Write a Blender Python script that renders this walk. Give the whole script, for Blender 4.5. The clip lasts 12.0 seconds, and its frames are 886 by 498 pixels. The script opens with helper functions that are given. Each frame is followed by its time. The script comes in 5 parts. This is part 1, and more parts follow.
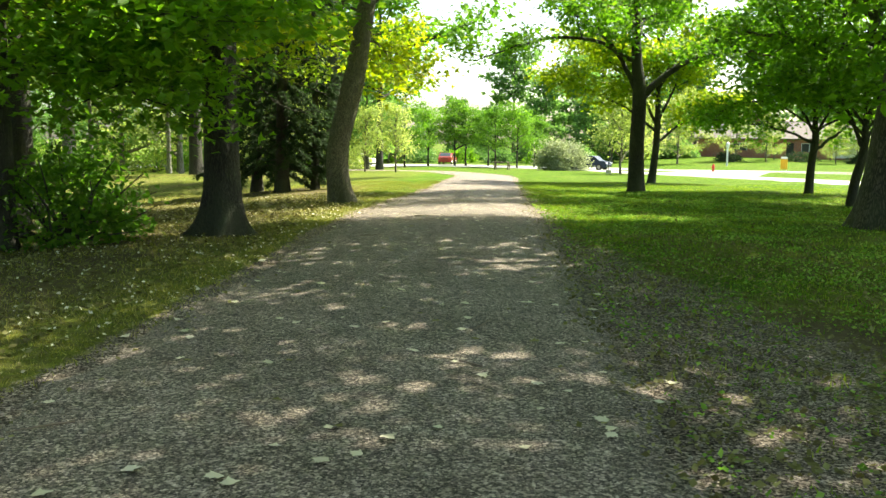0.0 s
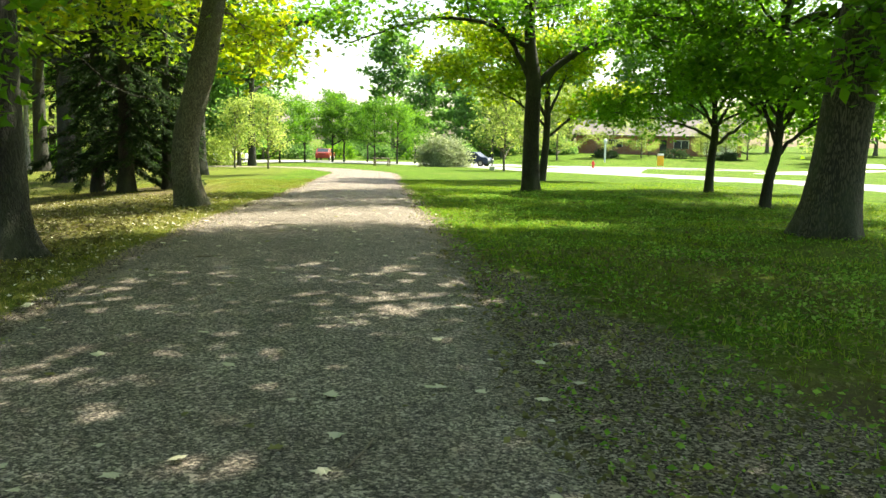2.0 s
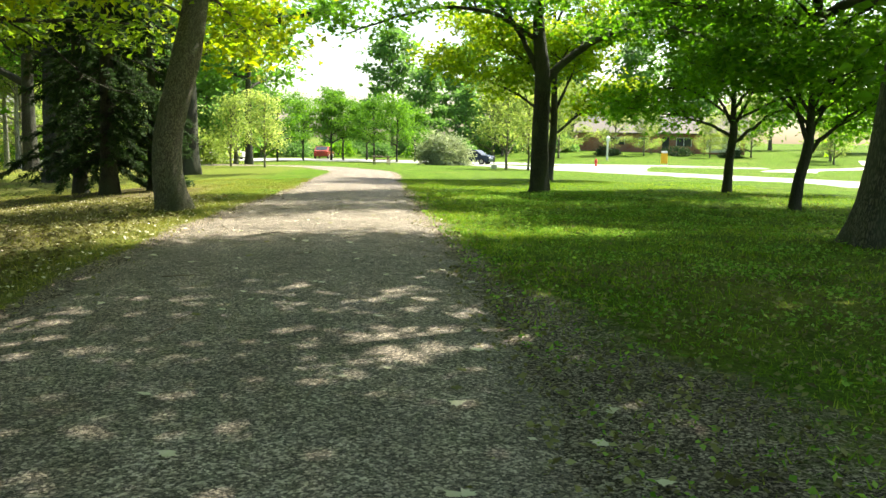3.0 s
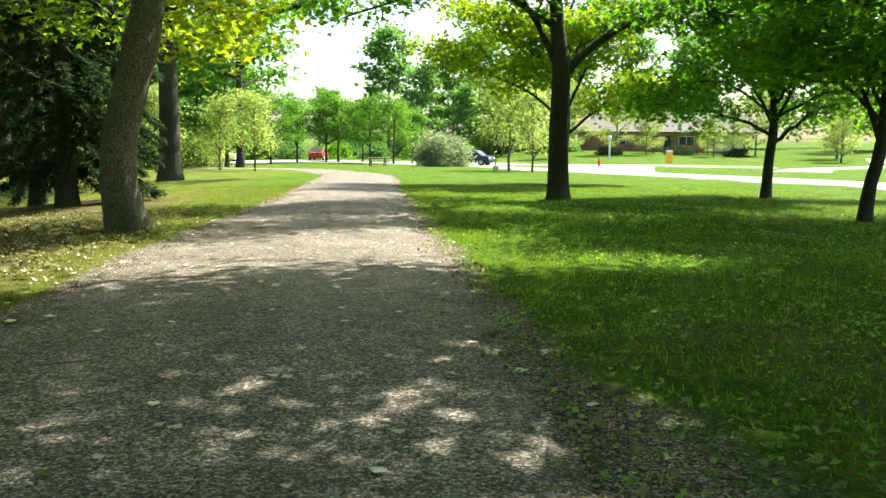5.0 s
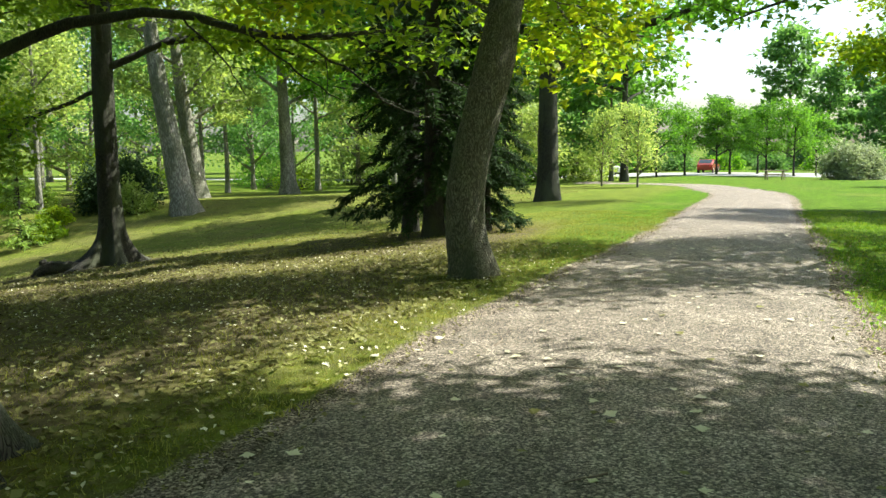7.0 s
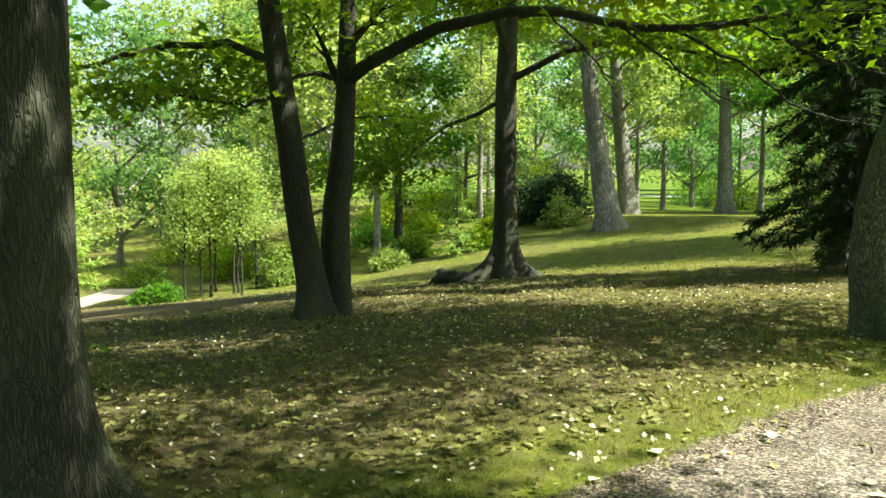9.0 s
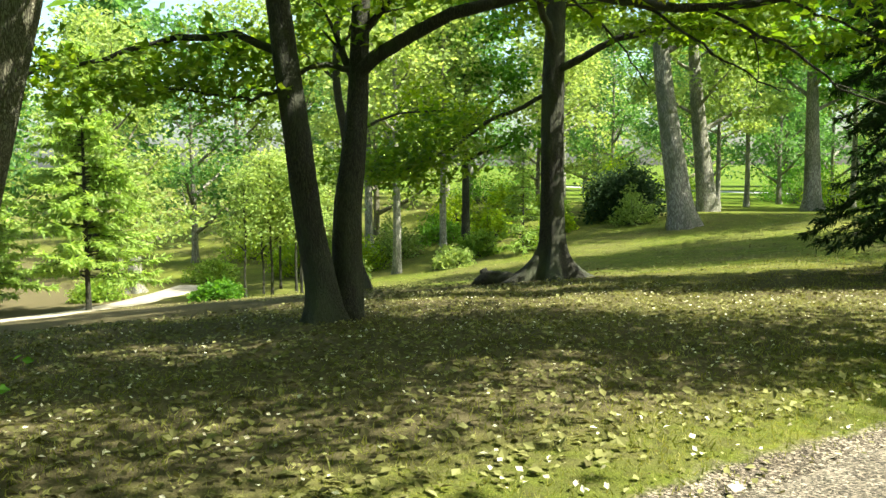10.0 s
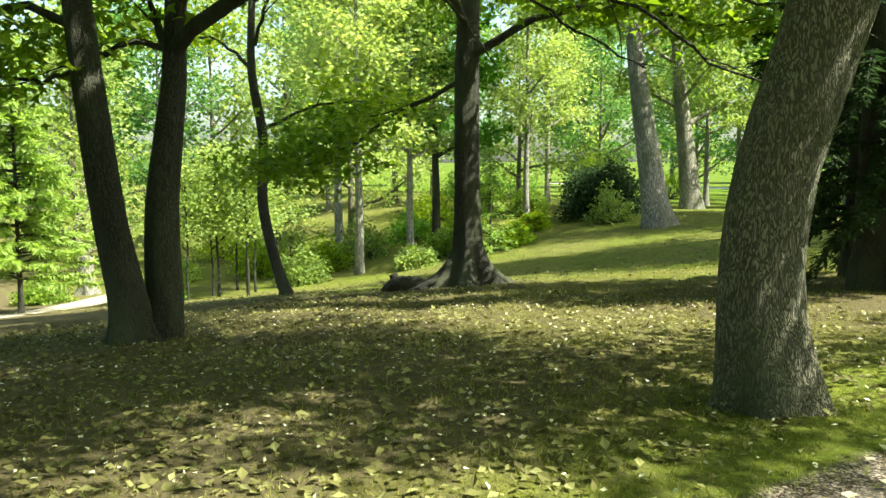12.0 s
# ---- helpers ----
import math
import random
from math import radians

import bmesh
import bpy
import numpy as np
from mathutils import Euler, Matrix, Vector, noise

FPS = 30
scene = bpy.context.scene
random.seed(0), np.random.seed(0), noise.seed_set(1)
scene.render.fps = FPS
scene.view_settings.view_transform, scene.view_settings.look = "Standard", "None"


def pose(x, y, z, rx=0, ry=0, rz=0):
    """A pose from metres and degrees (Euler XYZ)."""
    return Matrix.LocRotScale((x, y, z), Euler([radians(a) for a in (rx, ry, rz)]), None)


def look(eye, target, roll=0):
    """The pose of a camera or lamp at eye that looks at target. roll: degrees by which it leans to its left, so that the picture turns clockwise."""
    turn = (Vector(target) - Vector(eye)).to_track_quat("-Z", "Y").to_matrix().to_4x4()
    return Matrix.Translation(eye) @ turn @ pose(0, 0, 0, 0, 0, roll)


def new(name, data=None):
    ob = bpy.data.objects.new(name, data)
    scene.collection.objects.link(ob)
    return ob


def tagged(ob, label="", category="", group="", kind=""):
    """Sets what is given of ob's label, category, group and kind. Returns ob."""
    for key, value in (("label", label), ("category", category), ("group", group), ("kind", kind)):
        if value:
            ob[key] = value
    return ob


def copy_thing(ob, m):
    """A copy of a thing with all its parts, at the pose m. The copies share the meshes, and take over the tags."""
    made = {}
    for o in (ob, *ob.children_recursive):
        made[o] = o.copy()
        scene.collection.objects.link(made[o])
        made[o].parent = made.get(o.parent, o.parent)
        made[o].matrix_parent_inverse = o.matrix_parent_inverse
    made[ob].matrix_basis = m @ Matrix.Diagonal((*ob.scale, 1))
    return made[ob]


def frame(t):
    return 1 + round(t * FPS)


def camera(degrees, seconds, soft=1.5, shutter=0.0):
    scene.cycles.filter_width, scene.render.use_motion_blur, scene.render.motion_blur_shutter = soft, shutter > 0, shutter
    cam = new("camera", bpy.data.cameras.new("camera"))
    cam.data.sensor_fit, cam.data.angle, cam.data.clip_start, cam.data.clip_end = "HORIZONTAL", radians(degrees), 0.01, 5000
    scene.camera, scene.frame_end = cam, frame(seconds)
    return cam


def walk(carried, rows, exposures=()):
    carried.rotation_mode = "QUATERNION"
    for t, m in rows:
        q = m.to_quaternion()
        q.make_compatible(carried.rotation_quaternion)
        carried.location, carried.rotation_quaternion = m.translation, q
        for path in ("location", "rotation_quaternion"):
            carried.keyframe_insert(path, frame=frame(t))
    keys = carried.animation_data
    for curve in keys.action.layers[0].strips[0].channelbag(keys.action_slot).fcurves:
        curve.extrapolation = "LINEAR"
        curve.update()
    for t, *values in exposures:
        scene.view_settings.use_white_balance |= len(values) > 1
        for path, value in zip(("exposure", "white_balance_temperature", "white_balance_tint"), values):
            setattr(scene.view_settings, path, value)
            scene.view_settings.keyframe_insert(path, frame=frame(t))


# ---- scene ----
cam = camera(54.6, 12.0)
PATH = [
    (0, (0.001, 0.0, 1.372), (-0.104, 1.982, 1.126), 0.7),
    (0.5, (0.028, 0.737, 1.384), (0.051, 2.721, 1.134), 0.9),
    (1, (0.024, 1.452, 1.352), (0.148, 3.433, 1.103), 1.0),
    (1.5, (0.019, 2.161, 1.298), (0.182, 4.139, 1.046), 1.0),
    (2, (-0.005, 2.869, 1.305), (0.168, 4.846, 1.054), 1.0),
    (2.5, (-0.002, 3.56, 1.31), (0.173, 5.536, 1.056), 1.1),
    (3, (0.01, 4.249, 1.3), (0.184, 6.225, 1.044), 0.9),
    (3.2, (0.012, 4.517, 1.306), (0.187, 6.493, 1.05), 0.9),
    (4.8, (0.015, 6.647, 1.322), (0.197, 8.622, 1.065), 0.6),
    (5, (0.038, 6.91, 1.335), (0.219, 8.886, 1.079), 0.5),
    (5.5, (0.055, 7.561, 1.354), (0.234, 9.538, 1.104), 0.5),
    (6, (0.062, 8.185, 1.481), (0.192, 10.167, 1.246), 0.3),
    (6.5, (0.053, 8.718, 1.562), (-0.226, 10.685, 1.331), -0.4),
    (7, (0.057, 9.221, 1.623), (-0.631, 11.085, 1.391), -0.7),
    (7.5, (0.059, 9.807, 1.631), (-0.943, 11.526, 1.423), -0.9),
    (7.7, (0.031, 10.035, 1.607), (-1.066, 11.695, 1.407), -0.7),
    (9.3, (-0.036, 11.656, 1.536), (-1.593, 12.897, 1.347), -0.0),
    (9.5, (-0.04, 11.9, 1.526), (-1.617, 13.116, 1.336), -0.1),
    (10, (-0.053, 12.506, 1.533), (-1.688, 13.642, 1.338), -0.2),
    (10.5, (-0.118, 13.144, 1.52), (-1.763, 14.265, 1.323), -0.2),
    (11, (-0.194, 13.76, 1.537), (-1.84, 14.878, 1.337), -0.1),
    (11.5, (-0.244, 14.39, 1.507), (-1.899, 15.496, 1.308), -0.2),
    (12, (-0.252, 15.139, 1.484), (-1.899, 16.255, 1.282), -0.3),
]
EXPOSURES = [(0.0, 2.2, 7000, 2), (3.0, 2.1, 6900, 2), (5.5, 1.97, 6450, 1), (7.5, 1.78, 6300, 0), (9.3, 2.1, 6700, -3), (12.0, 2.18, 6700, -4)]
walk(cam, [(t, look(eye, target, roll)) for t, eye, target, roll in PATH], EXPOSURES)

# ---- world, sun, exposure ----
SUN_DIR = Vector((0.60, 0.48, 0.0)).normalized() * math.cos(radians(52)) + Vector((0, 0, math.sin(radians(52))))
world = bpy.data.worlds.new("world")
scene.world = world
world.use_nodes = True
wn = world.node_tree.nodes
sky = wn.new("ShaderNodeTexSky")
sky.sky_type = "NISHITA"
sky.sun_disc = False
sky.sun_elevation = radians(52)
sky.sun_rotation = math.atan2(SUN_DIR.x, SUN_DIR.y)
sky.air_density, sky.dust_density, sky.ozone_density = 0.9, 3.0, 0.7
wn["Background"].inputs["Strength"].default_value = 0.095
world.node_tree.links.new(sky.outputs[0], wn["Background"].inputs["Color"])
sun = new("sun", bpy.data.lights.new("sun", "SUN"))
sun.data.energy, sun.data.angle, sun.data.color = 4.2, radians(0.6), (1.0, 0.94, 0.84)
sun.matrix_world = look((40, 40, 60), Vector((40, 40, 60)) - SUN_DIR * 10)


# ---- materials ----
def nodes_of(name):
    m = bpy.data.materials.new(name)
    m.use_nodes = True
    nt = m.node_tree
    return m, nt, nt.nodes, nt.links, nt.nodes["Principled BSDF"]


def ramp(nt, fac, stops):
    r = nt.nodes.new("ShaderNodeValToRGB")
    els = r.color_ramp.elements
    while len(els) < len(stops):
        els.new(0.5)
    for e, (p, c) in zip(els, stops):
        e.position, e.color = p, (*c, 1)
    nt.links.new(fac, r.inputs[0])
    return r.outputs[0]


def tex_noise(nt, vec, scale, detail=4.0, rough=0.6):
    n = nt.nodes.new("ShaderNodeTexNoise")
    n.inputs["Scale"].default_value, n.inputs["Detail"].default_value = scale, detail
    n.inputs["Roughness"].default_value = rough
    if vec is not None:
        nt.links.new(vec, n.inputs["Vector"])
    return n.outputs["Fac"]


def mapped(nt, scale, kind="Object"):
    c = nt.nodes.new("ShaderNodeTexCoord")
    m = nt.nodes.new("ShaderNodeMapping")
    m.inputs["Scale"].default_value = scale
    nt.links.new(c.outputs[kind], m.inputs[0])
    return m.outputs[0]


def mix_rgb(nt, fac, a, b, mode="MIX"):
    m = nt.nodes.new("ShaderNodeMix")
    m.data_type, m.blend_type = "RGBA", mode
    for sock, v in ((m.inputs[0], fac), (m.inputs[6], a), (m.inputs[7], b)):
        if isinstance(v, (int, float)):
            sock.default_value = v
        elif isinstance(v, tuple):
            sock.default_value = (*v, 1)
        else:
            nt.links.new(v, sock)
    return m.outputs[2]


def maths(nt, op, a, b=0.0, clamp=False):
    m = nt.nodes.new("ShaderNodeMath")
    m.operation, m.use_clamp = op, clamp
    for sock, v in ((m.inputs[0], a), (m.inputs[1], b)):
        if isinstance(v, (int, float)):
            sock.default_value = v
        else:
            nt.links.new(v, sock)
    return m.outputs[0]


def bump(nt, height, strength, dist, bsdf):
    b = nt.nodes.new("ShaderNodeBump")
    b.inputs["Strength"].default_value, b.inputs["Distance"].default_value = strength, dist
    nt.links.new(height, b.inputs["Height"])
    nt.links.new(b.outputs[0], bsdf.inputs["Normal"])


def bark_material(name, dark, light, grain=26.0, along=0.2):
    m, nt, N, K, bsdf = nodes_of(name)
    v = mapped(nt, (1, 1, along))
    n1 = tex_noise(nt, v, grain, 5, 0.65)
    vor = N.new("ShaderNodeTexVoronoi")
    vor.feature, vor.inputs["Scale"].default_value = "DISTANCE_TO_EDGE", grain * 1.6
    warp = N.new("ShaderNodeVectorMath")
    warp.operation = "ADD"
    K.new(v, warp.inputs[0])
    wob = N.new("ShaderNodeTexNoise")
    wob.inputs["Scale"].default_value = grain * 0.7
    K.new(v, wob.inputs["Vector"])
    sc = N.new("ShaderNodeVectorMath")
    sc.operation = "SCALE"
    sc.inputs["Scale"].default_value = 0.12
    K.new(wob.outputs["Color"], sc.inputs[0])
    K.new(sc.outputs[0], warp.inputs[1])
    K.new(warp.outputs[0], vor.inputs["Vector"])
    h = maths(nt, "MULTIPLY", maths(nt, "MINIMUM", vor.outputs["Distance"], 0.25), 3.0)
    h = maths(nt, "ADD", h, maths(nt, "MULTIPLY", n1, 0.6))
    col = ramp(nt, h, [(0.25, tuple(c * 0.68 for c in dark)), (0.6, dark), (1.0, light)])
    big = tex_noise(nt, mapped(nt, (1, 1, 0.5)), 1.3, 3)
    col = mix_rgb(nt, ramp(nt, big, [(0.42, (0, 0, 0)), (0.75, (1, 1, 1))]), col, (0.075, 0.085, 0.045))
    K.new(col, bsdf.inputs["Base Color"])
    bsdf.inputs["Roughness"].default_value = 0.92
    bump(nt, h, 0.9, 0.02, bsdf)
    return m


def leaf_material(name, cols, trans, mixing=0.5, gloss=0.25, rough=0.55):
    m, nt, N, K, bsdf = nodes_of(name)
    geo = N.new("ShaderNodeNewGeometry")
    info = N.new("ShaderNodeObjectInfo")
    big = tex_noise(nt, mapped(nt, (1, 1, 1)), 0.35, 2)
    fac = maths(nt, "ADD", maths(nt, "MULTIPLY", geo.outputs["Random Per Island"], 0.62), maths(nt, "MULTIPLY", big, 0.5))
    fac = maths(nt, "ADD", fac, maths(nt, "MULTIPLY", maths(nt, "SUBTRACT", info.outputs["Random"], 0.5), 0.25), True)
    stops = [(i / (len(cols) - 1) * 0.9 + 0.08, c) for i, c in enumerate(cols)]
    col = ramp(nt, fac, stops)
    K.new(col, bsdf.inputs["Base Color"])
    bsdf.inputs["Roughness"].default_value = rough
    bsdf.inputs["Specular IOR Level"].default_value = gloss
    tr = N.new("ShaderNodeBsdfTranslucent")
    K.new(mix_rgb(nt, 1.0, col, trans, "MULTIPLY"), tr.inputs["Color"])
    mx = N.new("ShaderNodeMixShader")
    mx.inputs[0].default_value = mixing
    K.new(bsdf.outputs[0], mx.inputs[1])
    K.new(tr.outputs[0], mx.inputs[2])
    K.new(mx.outputs[0], N["Material Output"].inputs["Surface"])
    return m


def plain_material(name, col, rough=0.7, metal=0.0, vary=0.12, scale=3.0):
    m, nt, N, K, bsdf = nodes_of(name)
    n = tex_noise(nt, mapped(nt, (1, 1, 1)), scale, 5)
    lo, hi = tuple(c * (1 - vary) for c in col), tuple(min(1, c * (1 + vary)) for c in col)
    K.new(ramp(nt, n, [(0.3, lo), (0.7, hi)]), bsdf.inputs["Base Color"])
    bsdf.inputs["Roughness"].default_value, bsdf.inputs["Metallic"].default_value = rough, metal
    return m


def gravel_colour(nt, vec):
    """Crushed stone: two sizes of grain, each grain its own grey, with broad damp and dusty patches."""
    out = []
    for scale in (150, 74):
        vor = nt.nodes.new("ShaderNodeTexVoronoi")
        vor.inputs["Scale"].default_value = scale
        nt.links.new(vec, vor.inputs["Vector"])
        sep = nt.nodes.new("ShaderNodeSeparateColor")
        nt.links.new(vor.outputs["Color"], sep.inputs[0])
        out.append((sep.outputs[0], vor.outputs["Distance"]))
    stops = [(0.0, (0.008, 0.007, 0.006)), (0.35, (0.058, 0.050, 0.042)), (0.65, (0.175, 0.153, 0.132)), (1.0, (0.64, 0.56, 0.49))]
    a, b_ = ramp(nt, out[0][0], stops), ramp(nt, out[1][0], stops)
    c = mix_rgb(nt, 0.7, a, b_)
    big = tex_noise(nt, vec, 0.9, 6, 0.7)
    c = mix_rgb(nt, 1.0, c, ramp(nt, big, [(0.3, (0.66, 0.63, 0.60)), (0.7, (1.25, 1.22, 1.18))]), "MULTIPLY")
    blot = tex_noise(nt, vec, 5.5, 6, 0.7)
    c = mix_rgb(nt, 1.0, c, ramp(nt, blot, [(0.35, (0.74, 0.71, 0.67)), (0.65, (1.16, 1.15, 1.13))]), "MULTIPLY")
    return c, maths(nt, "ADD", out[0][1], out[1][1])


def gravel_material():
    m, nt, N, K, bsdf = nodes_of("gravel")
    v = mapped(nt, (1, 1, 1))
    c, h = gravel_colour(nt, v)
    K.new(c, bsdf.inputs["Base Color"])
    bsdf.inputs["Roughness"].default_value, bsdf.inputs["Specular IOR Level"].default_value = 0.75, 0.28
    fine = tex_noise(nt, v, 30, 4, 0.7)
    hh = maths(nt, "ADD", maths(nt, "MULTIPLY", h, -0.8), maths(nt, "MULTIPLY", fine, 0.8))
    bump(nt, hh, 0.6, 0.015, bsdf)
    return m


def ground_material():
    m, nt, N, K, bsdf = nodes_of("lawn")
    v = mapped(nt, (1, 1, 1))
    big = tex_noise(nt, v, 0.25, 5, 0.6)
    fine = maths(nt, "ADD", maths(nt, "MULTIPLY", tex_noise(nt, v, 17, 6, 0.75), 0.5), maths(nt, "MULTIPLY", tex_noise(nt, v, 75, 4, 0.75), 0.5))
    grass = ramp(nt, fine, [(0.38, (0.016, 0.032, 0.002)), (0.5, (0.050, 0.102, 0.006)), (0.6, (0.12, 0.20, 0.014))])
    dry = ramp(nt, fine, [(0.36, (0.055, 0.06, 0.014)), (0.64, (0.19, 0.195, 0.05))])
    grass = mix_rgb(nt, ramp(nt, big, [(0.5, (0, 0, 0)), (0.72, (0.5, 0.5, 0.5))]), grass, dry)
    gcol, gh = gravel_colour(nt, v)
    at = N.new("ShaderNodeAttribute")
    at.attribute_name = "bare"
    lit = N.new("ShaderNodeAttribute")
    lit.attribute_name = "litter"
    mid = tex_noise(nt, v, 5.0, 5, 0.7)
    mg = maths(nt, "MULTIPLY", maths(nt, "SUBTRACT", maths(nt, "ADD", at.outputs["Fac"], maths(nt, "MULTIPLY", mid, 0.7)), 0.75), 4.0, True)
    ml = maths(nt, "MULTIPLY", maths(nt, "SUBTRACT", maths(nt, "ADD", lit.outputs["Fac"], maths(nt, "MULTIPLY", mid, 0.7)), 0.75), 3.0, True)
    soil = ramp(nt, fine, [(0.3, (0.05, 0.042, 0.024)), (0.6, (0.125, 0.105, 0.055)), (0.8, (0.22, 0.19, 0.10))])
    olive = ramp(nt, fine, [(0.25, (0.045, 0.05, 0.010)), (0.5, (0.12, 0.13, 0.025)), (0.75, (0.24, 0.235, 0.06))])
    grass = mix_rgb(nt, maths(nt, "MULTIPLY", lit.outputs["Fac"], 1.6, True), grass, olive)
    patch = tex_noise(nt, v, 1.7, 6, 0.75)
    grass = mix_rgb(nt, 1.0, grass, ramp(nt, patch, [(0.3, (0.62, 0.60, 0.62)), (0.5, (1.0, 1.0, 1.0)), (0.7, (1.5, 1.35, 1.15))]), "MULTIPLY")
    c = mix_rgb(nt, ml, grass, soil)
    c = mix_rgb(nt, mg, c, gcol)
    K.new(c, bsdf.inputs["Base Color"])
    bsdf.inputs["Roughness"].default_value = 0.95
    bsdf.inputs["Specular IOR Level"].default_value = 0.06
    bump(nt, maths(nt, "ADD", fine, mid), 0.8, 0.04, bsdf)
    return m


def brick_material():
    m, nt, N, K, bsdf = nodes_of("brick")
    v = mapped(nt, (1, 1, 1))
    b = N.new("ShaderNodeTexBrick")
    b.inputs["Color1"].default_value, b.inputs["Color2"].default_value = (0.36, 0.15, 0.09, 1), (0.27, 0.10, 0.065, 1)
    b.inputs["Mortar"].default_value = (0.34, 0.29, 0.25, 1)
    b.inputs["Scale"].default_value = 1.0
    b.inputs["Brick Width"].default_value, b.inputs["Row Height"].default_value, b.inputs["Mortar Size"].default_value = 0.225, 0.075, 0.006
    turn = N.new("ShaderNodeMapping")
    turn.inputs["Rotation"].default_value = (radians(90), 0, 0)
    K.new(v, turn.inputs[0])
    K.new(turn.outputs[0], b.inputs["Vector"])
    K.new(mix_rgb(nt, 1.0, b.outputs[0], ramp(nt, tex_noise(nt, v, 0.8, 5), [(0.3, (0.8, 0.78, 0.76)), (0.7, (1.15, 1.12, 1.1))]), "MULTIPLY"), bsdf.inputs["Base Color"])
    bsdf.inputs["Roughness"].default_value = 0.9
    return m


BARK = bark_material("bark_brown", (0.115, 0.10, 0.068), (0.27, 0.245, 0.175))
# dark bark, set nearer black to put the trunks' shade into its colour
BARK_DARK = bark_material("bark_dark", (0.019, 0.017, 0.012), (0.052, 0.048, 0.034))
BARK_MID = bark_material("bark_mid", (0.085, 0.077, 0.052), (0.25, 0.23, 0.165), 28.0, 0.28)
BARK_BROWN = bark_material("bark_deep_brown", (0.048, 0.040, 0.026), (0.135, 0.115, 0.078), 20.0)
BARK_GREY = bark_material("bark_grey", (0.16, 0.145, 0.12), (0.33, 0.31, 0.265), 10.0)
BARK_PALE = bark_material("bark_pale", (0.20, 0.19, 0.155), (0.38, 0.36, 0.31), 10.0)
LEAF_MAPLE = leaf_material("leaf_maple", [(0.040, 0.105, 0.012), (0.075, 0.17, 0.018), (0.13, 0.25, 0.026)], (1.7, 1.8, 0.9), 0.52)
LEAF_LIGHT = leaf_material("leaf_light", [(0.085, 0.165, 0.022), (0.165, 0.265, 0.04), (0.30, 0.39, 0.085)], (1.65, 1.55, 0.8), 0.52)
LEAF_YELLOW = leaf_material("leaf_yellow_green", [(0.10, 0.185, 0.012), (0.19, 0.30, 0.018), (0.36, 0.44, 0.03)], (1.6, 1.5, 0.6), 0.55)
LEAF_GOLD = leaf_material("leaf_turning_gold", [(0.10, 0.175, 0.012), (0.18, 0.27, 0.018), (0.29, 0.36, 0.02), (0.47, 0.45, 0.025)], (1.4, 1.55, 0.6), 0.5)
LEAF_BLUE = leaf_material("leaf_ash", [(0.05, 0.12, 0.035), (0.095, 0.19, 0.05), (0.16, 0.27, 0.07)], (1.5, 1.6, 1.0), 0.5)
LEAF_GREEN = leaf_material("leaf_mid_green", [(0.05, 0.13, 0.012), (0.095, 0.205, 0.018), (0.18, 0.31, 0.032)], (1.7, 1.8, 0.7), 0.58)
LEAF_WOOD = leaf_material("leaf_wood_pale", [(0.12, 0.19, 0.045), (0.22, 0.305, 0.085), (0.38, 0.45, 0.16)], (1.6, 1.5, 0.9), 0.52)
LEAF_AMBER = leaf_material("leaf_wood_yellowing", [(0.07, 0.14, 0.014), (0.14, 0.225, 0.02), (0.27, 0.335, 0.04)], (1.6, 1.6, 0.7), 0.55)
LEAF_OLIVE = leaf_material("leaf_olive", [(0.16, 0.20, 0.10), (0.27, 0.32, 0.18), (0.44, 0.48, 0.33)], (1.4, 1.4, 1.0), 0.35)
NEEDLE = leaf_material("needles_dark", [(0.018, 0.036, 0.014), (0.032, 0.058, 0.024), (0.058, 0.09, 0.038)], (1.3, 1.4, 0.9), 0.3, 0.12, 0.75)
NEEDLE_LIGHT = leaf_material("needles_light", [(0.12, 0.20, 0.045), (0.21, 0.31, 0.075), (0.34, 0.44, 0.12)], (1.6, 1.6, 0.8), 0.45)
GRASS = leaf_material("grass_blades", [(0.05, 0.105, 0.010), (0.10, 0.185, 0.017), (0.18, 0.27, 0.03), (0.32, 0.32, 0.08)], (1.6, 1.7, 0.8), 0.4, 0.04, 0.8)
CLOVER = leaf_material("clover_leaves", [(0.07, 0.165, 0.02), (0.14, 0.27, 0.045), (0.26, 0.40, 0.09), (0.42, 0.47, 0.20)], (1.5, 1.6, 0.8), 0.4, 0.04, 0.8)
GRASS_OLIVE = leaf_material("grass_blades_olive", [(0.07, 0.082, 0.013), (0.135, 0.150, 0.027), (0.235, 0.24, 0.058), (0.38, 0.35, 0.15)], (1.5, 1.5, 0.8), 0.35, 0.04, 0.8)
LITTER = leaf_material("fallen_leaves", [(0.05, 0.043, 0.020), (0.115, 0.108, 0.038), (0.18, 0.178, 0.062), (0.34, 0.335, 0.15)], (1.1, 1.0, 0.7), 0.2, 0.15, 0.7)
LITTER_PALE = leaf_material("fallen_leaves_pale", [(0.40, 0.36, 0.22), (0.58, 0.54, 0.39), (0.76, 0.72, 0.59)], (1.0, 1.0, 0.7), 0.15)
GRAVEL = gravel_material()
LAWN = ground_material()
STONE = plain_material("pebble", (0.22, 0.195, 0.155), 0.9, 0, 0.4, 60)
ASPHALT = plain_material("pale_asphalt", (0.27, 0.265, 0.26), 0.9, 0, 0.12, 0.8)
DIRT = plain_material("trodden_dirt", (0.33, 0.285, 0.225), 0.95, 0, 0.35, 1.6)
CONCRETE = plain_material("concrete", (0.45, 0.44, 0.41), 0.9, 0, 0.1, 1.0)
BRICK = brick_material()
ROOF = plain_material("roof_shingle", (0.16, 0.14, 0.125), 0.9, 0, 0.25, 4)
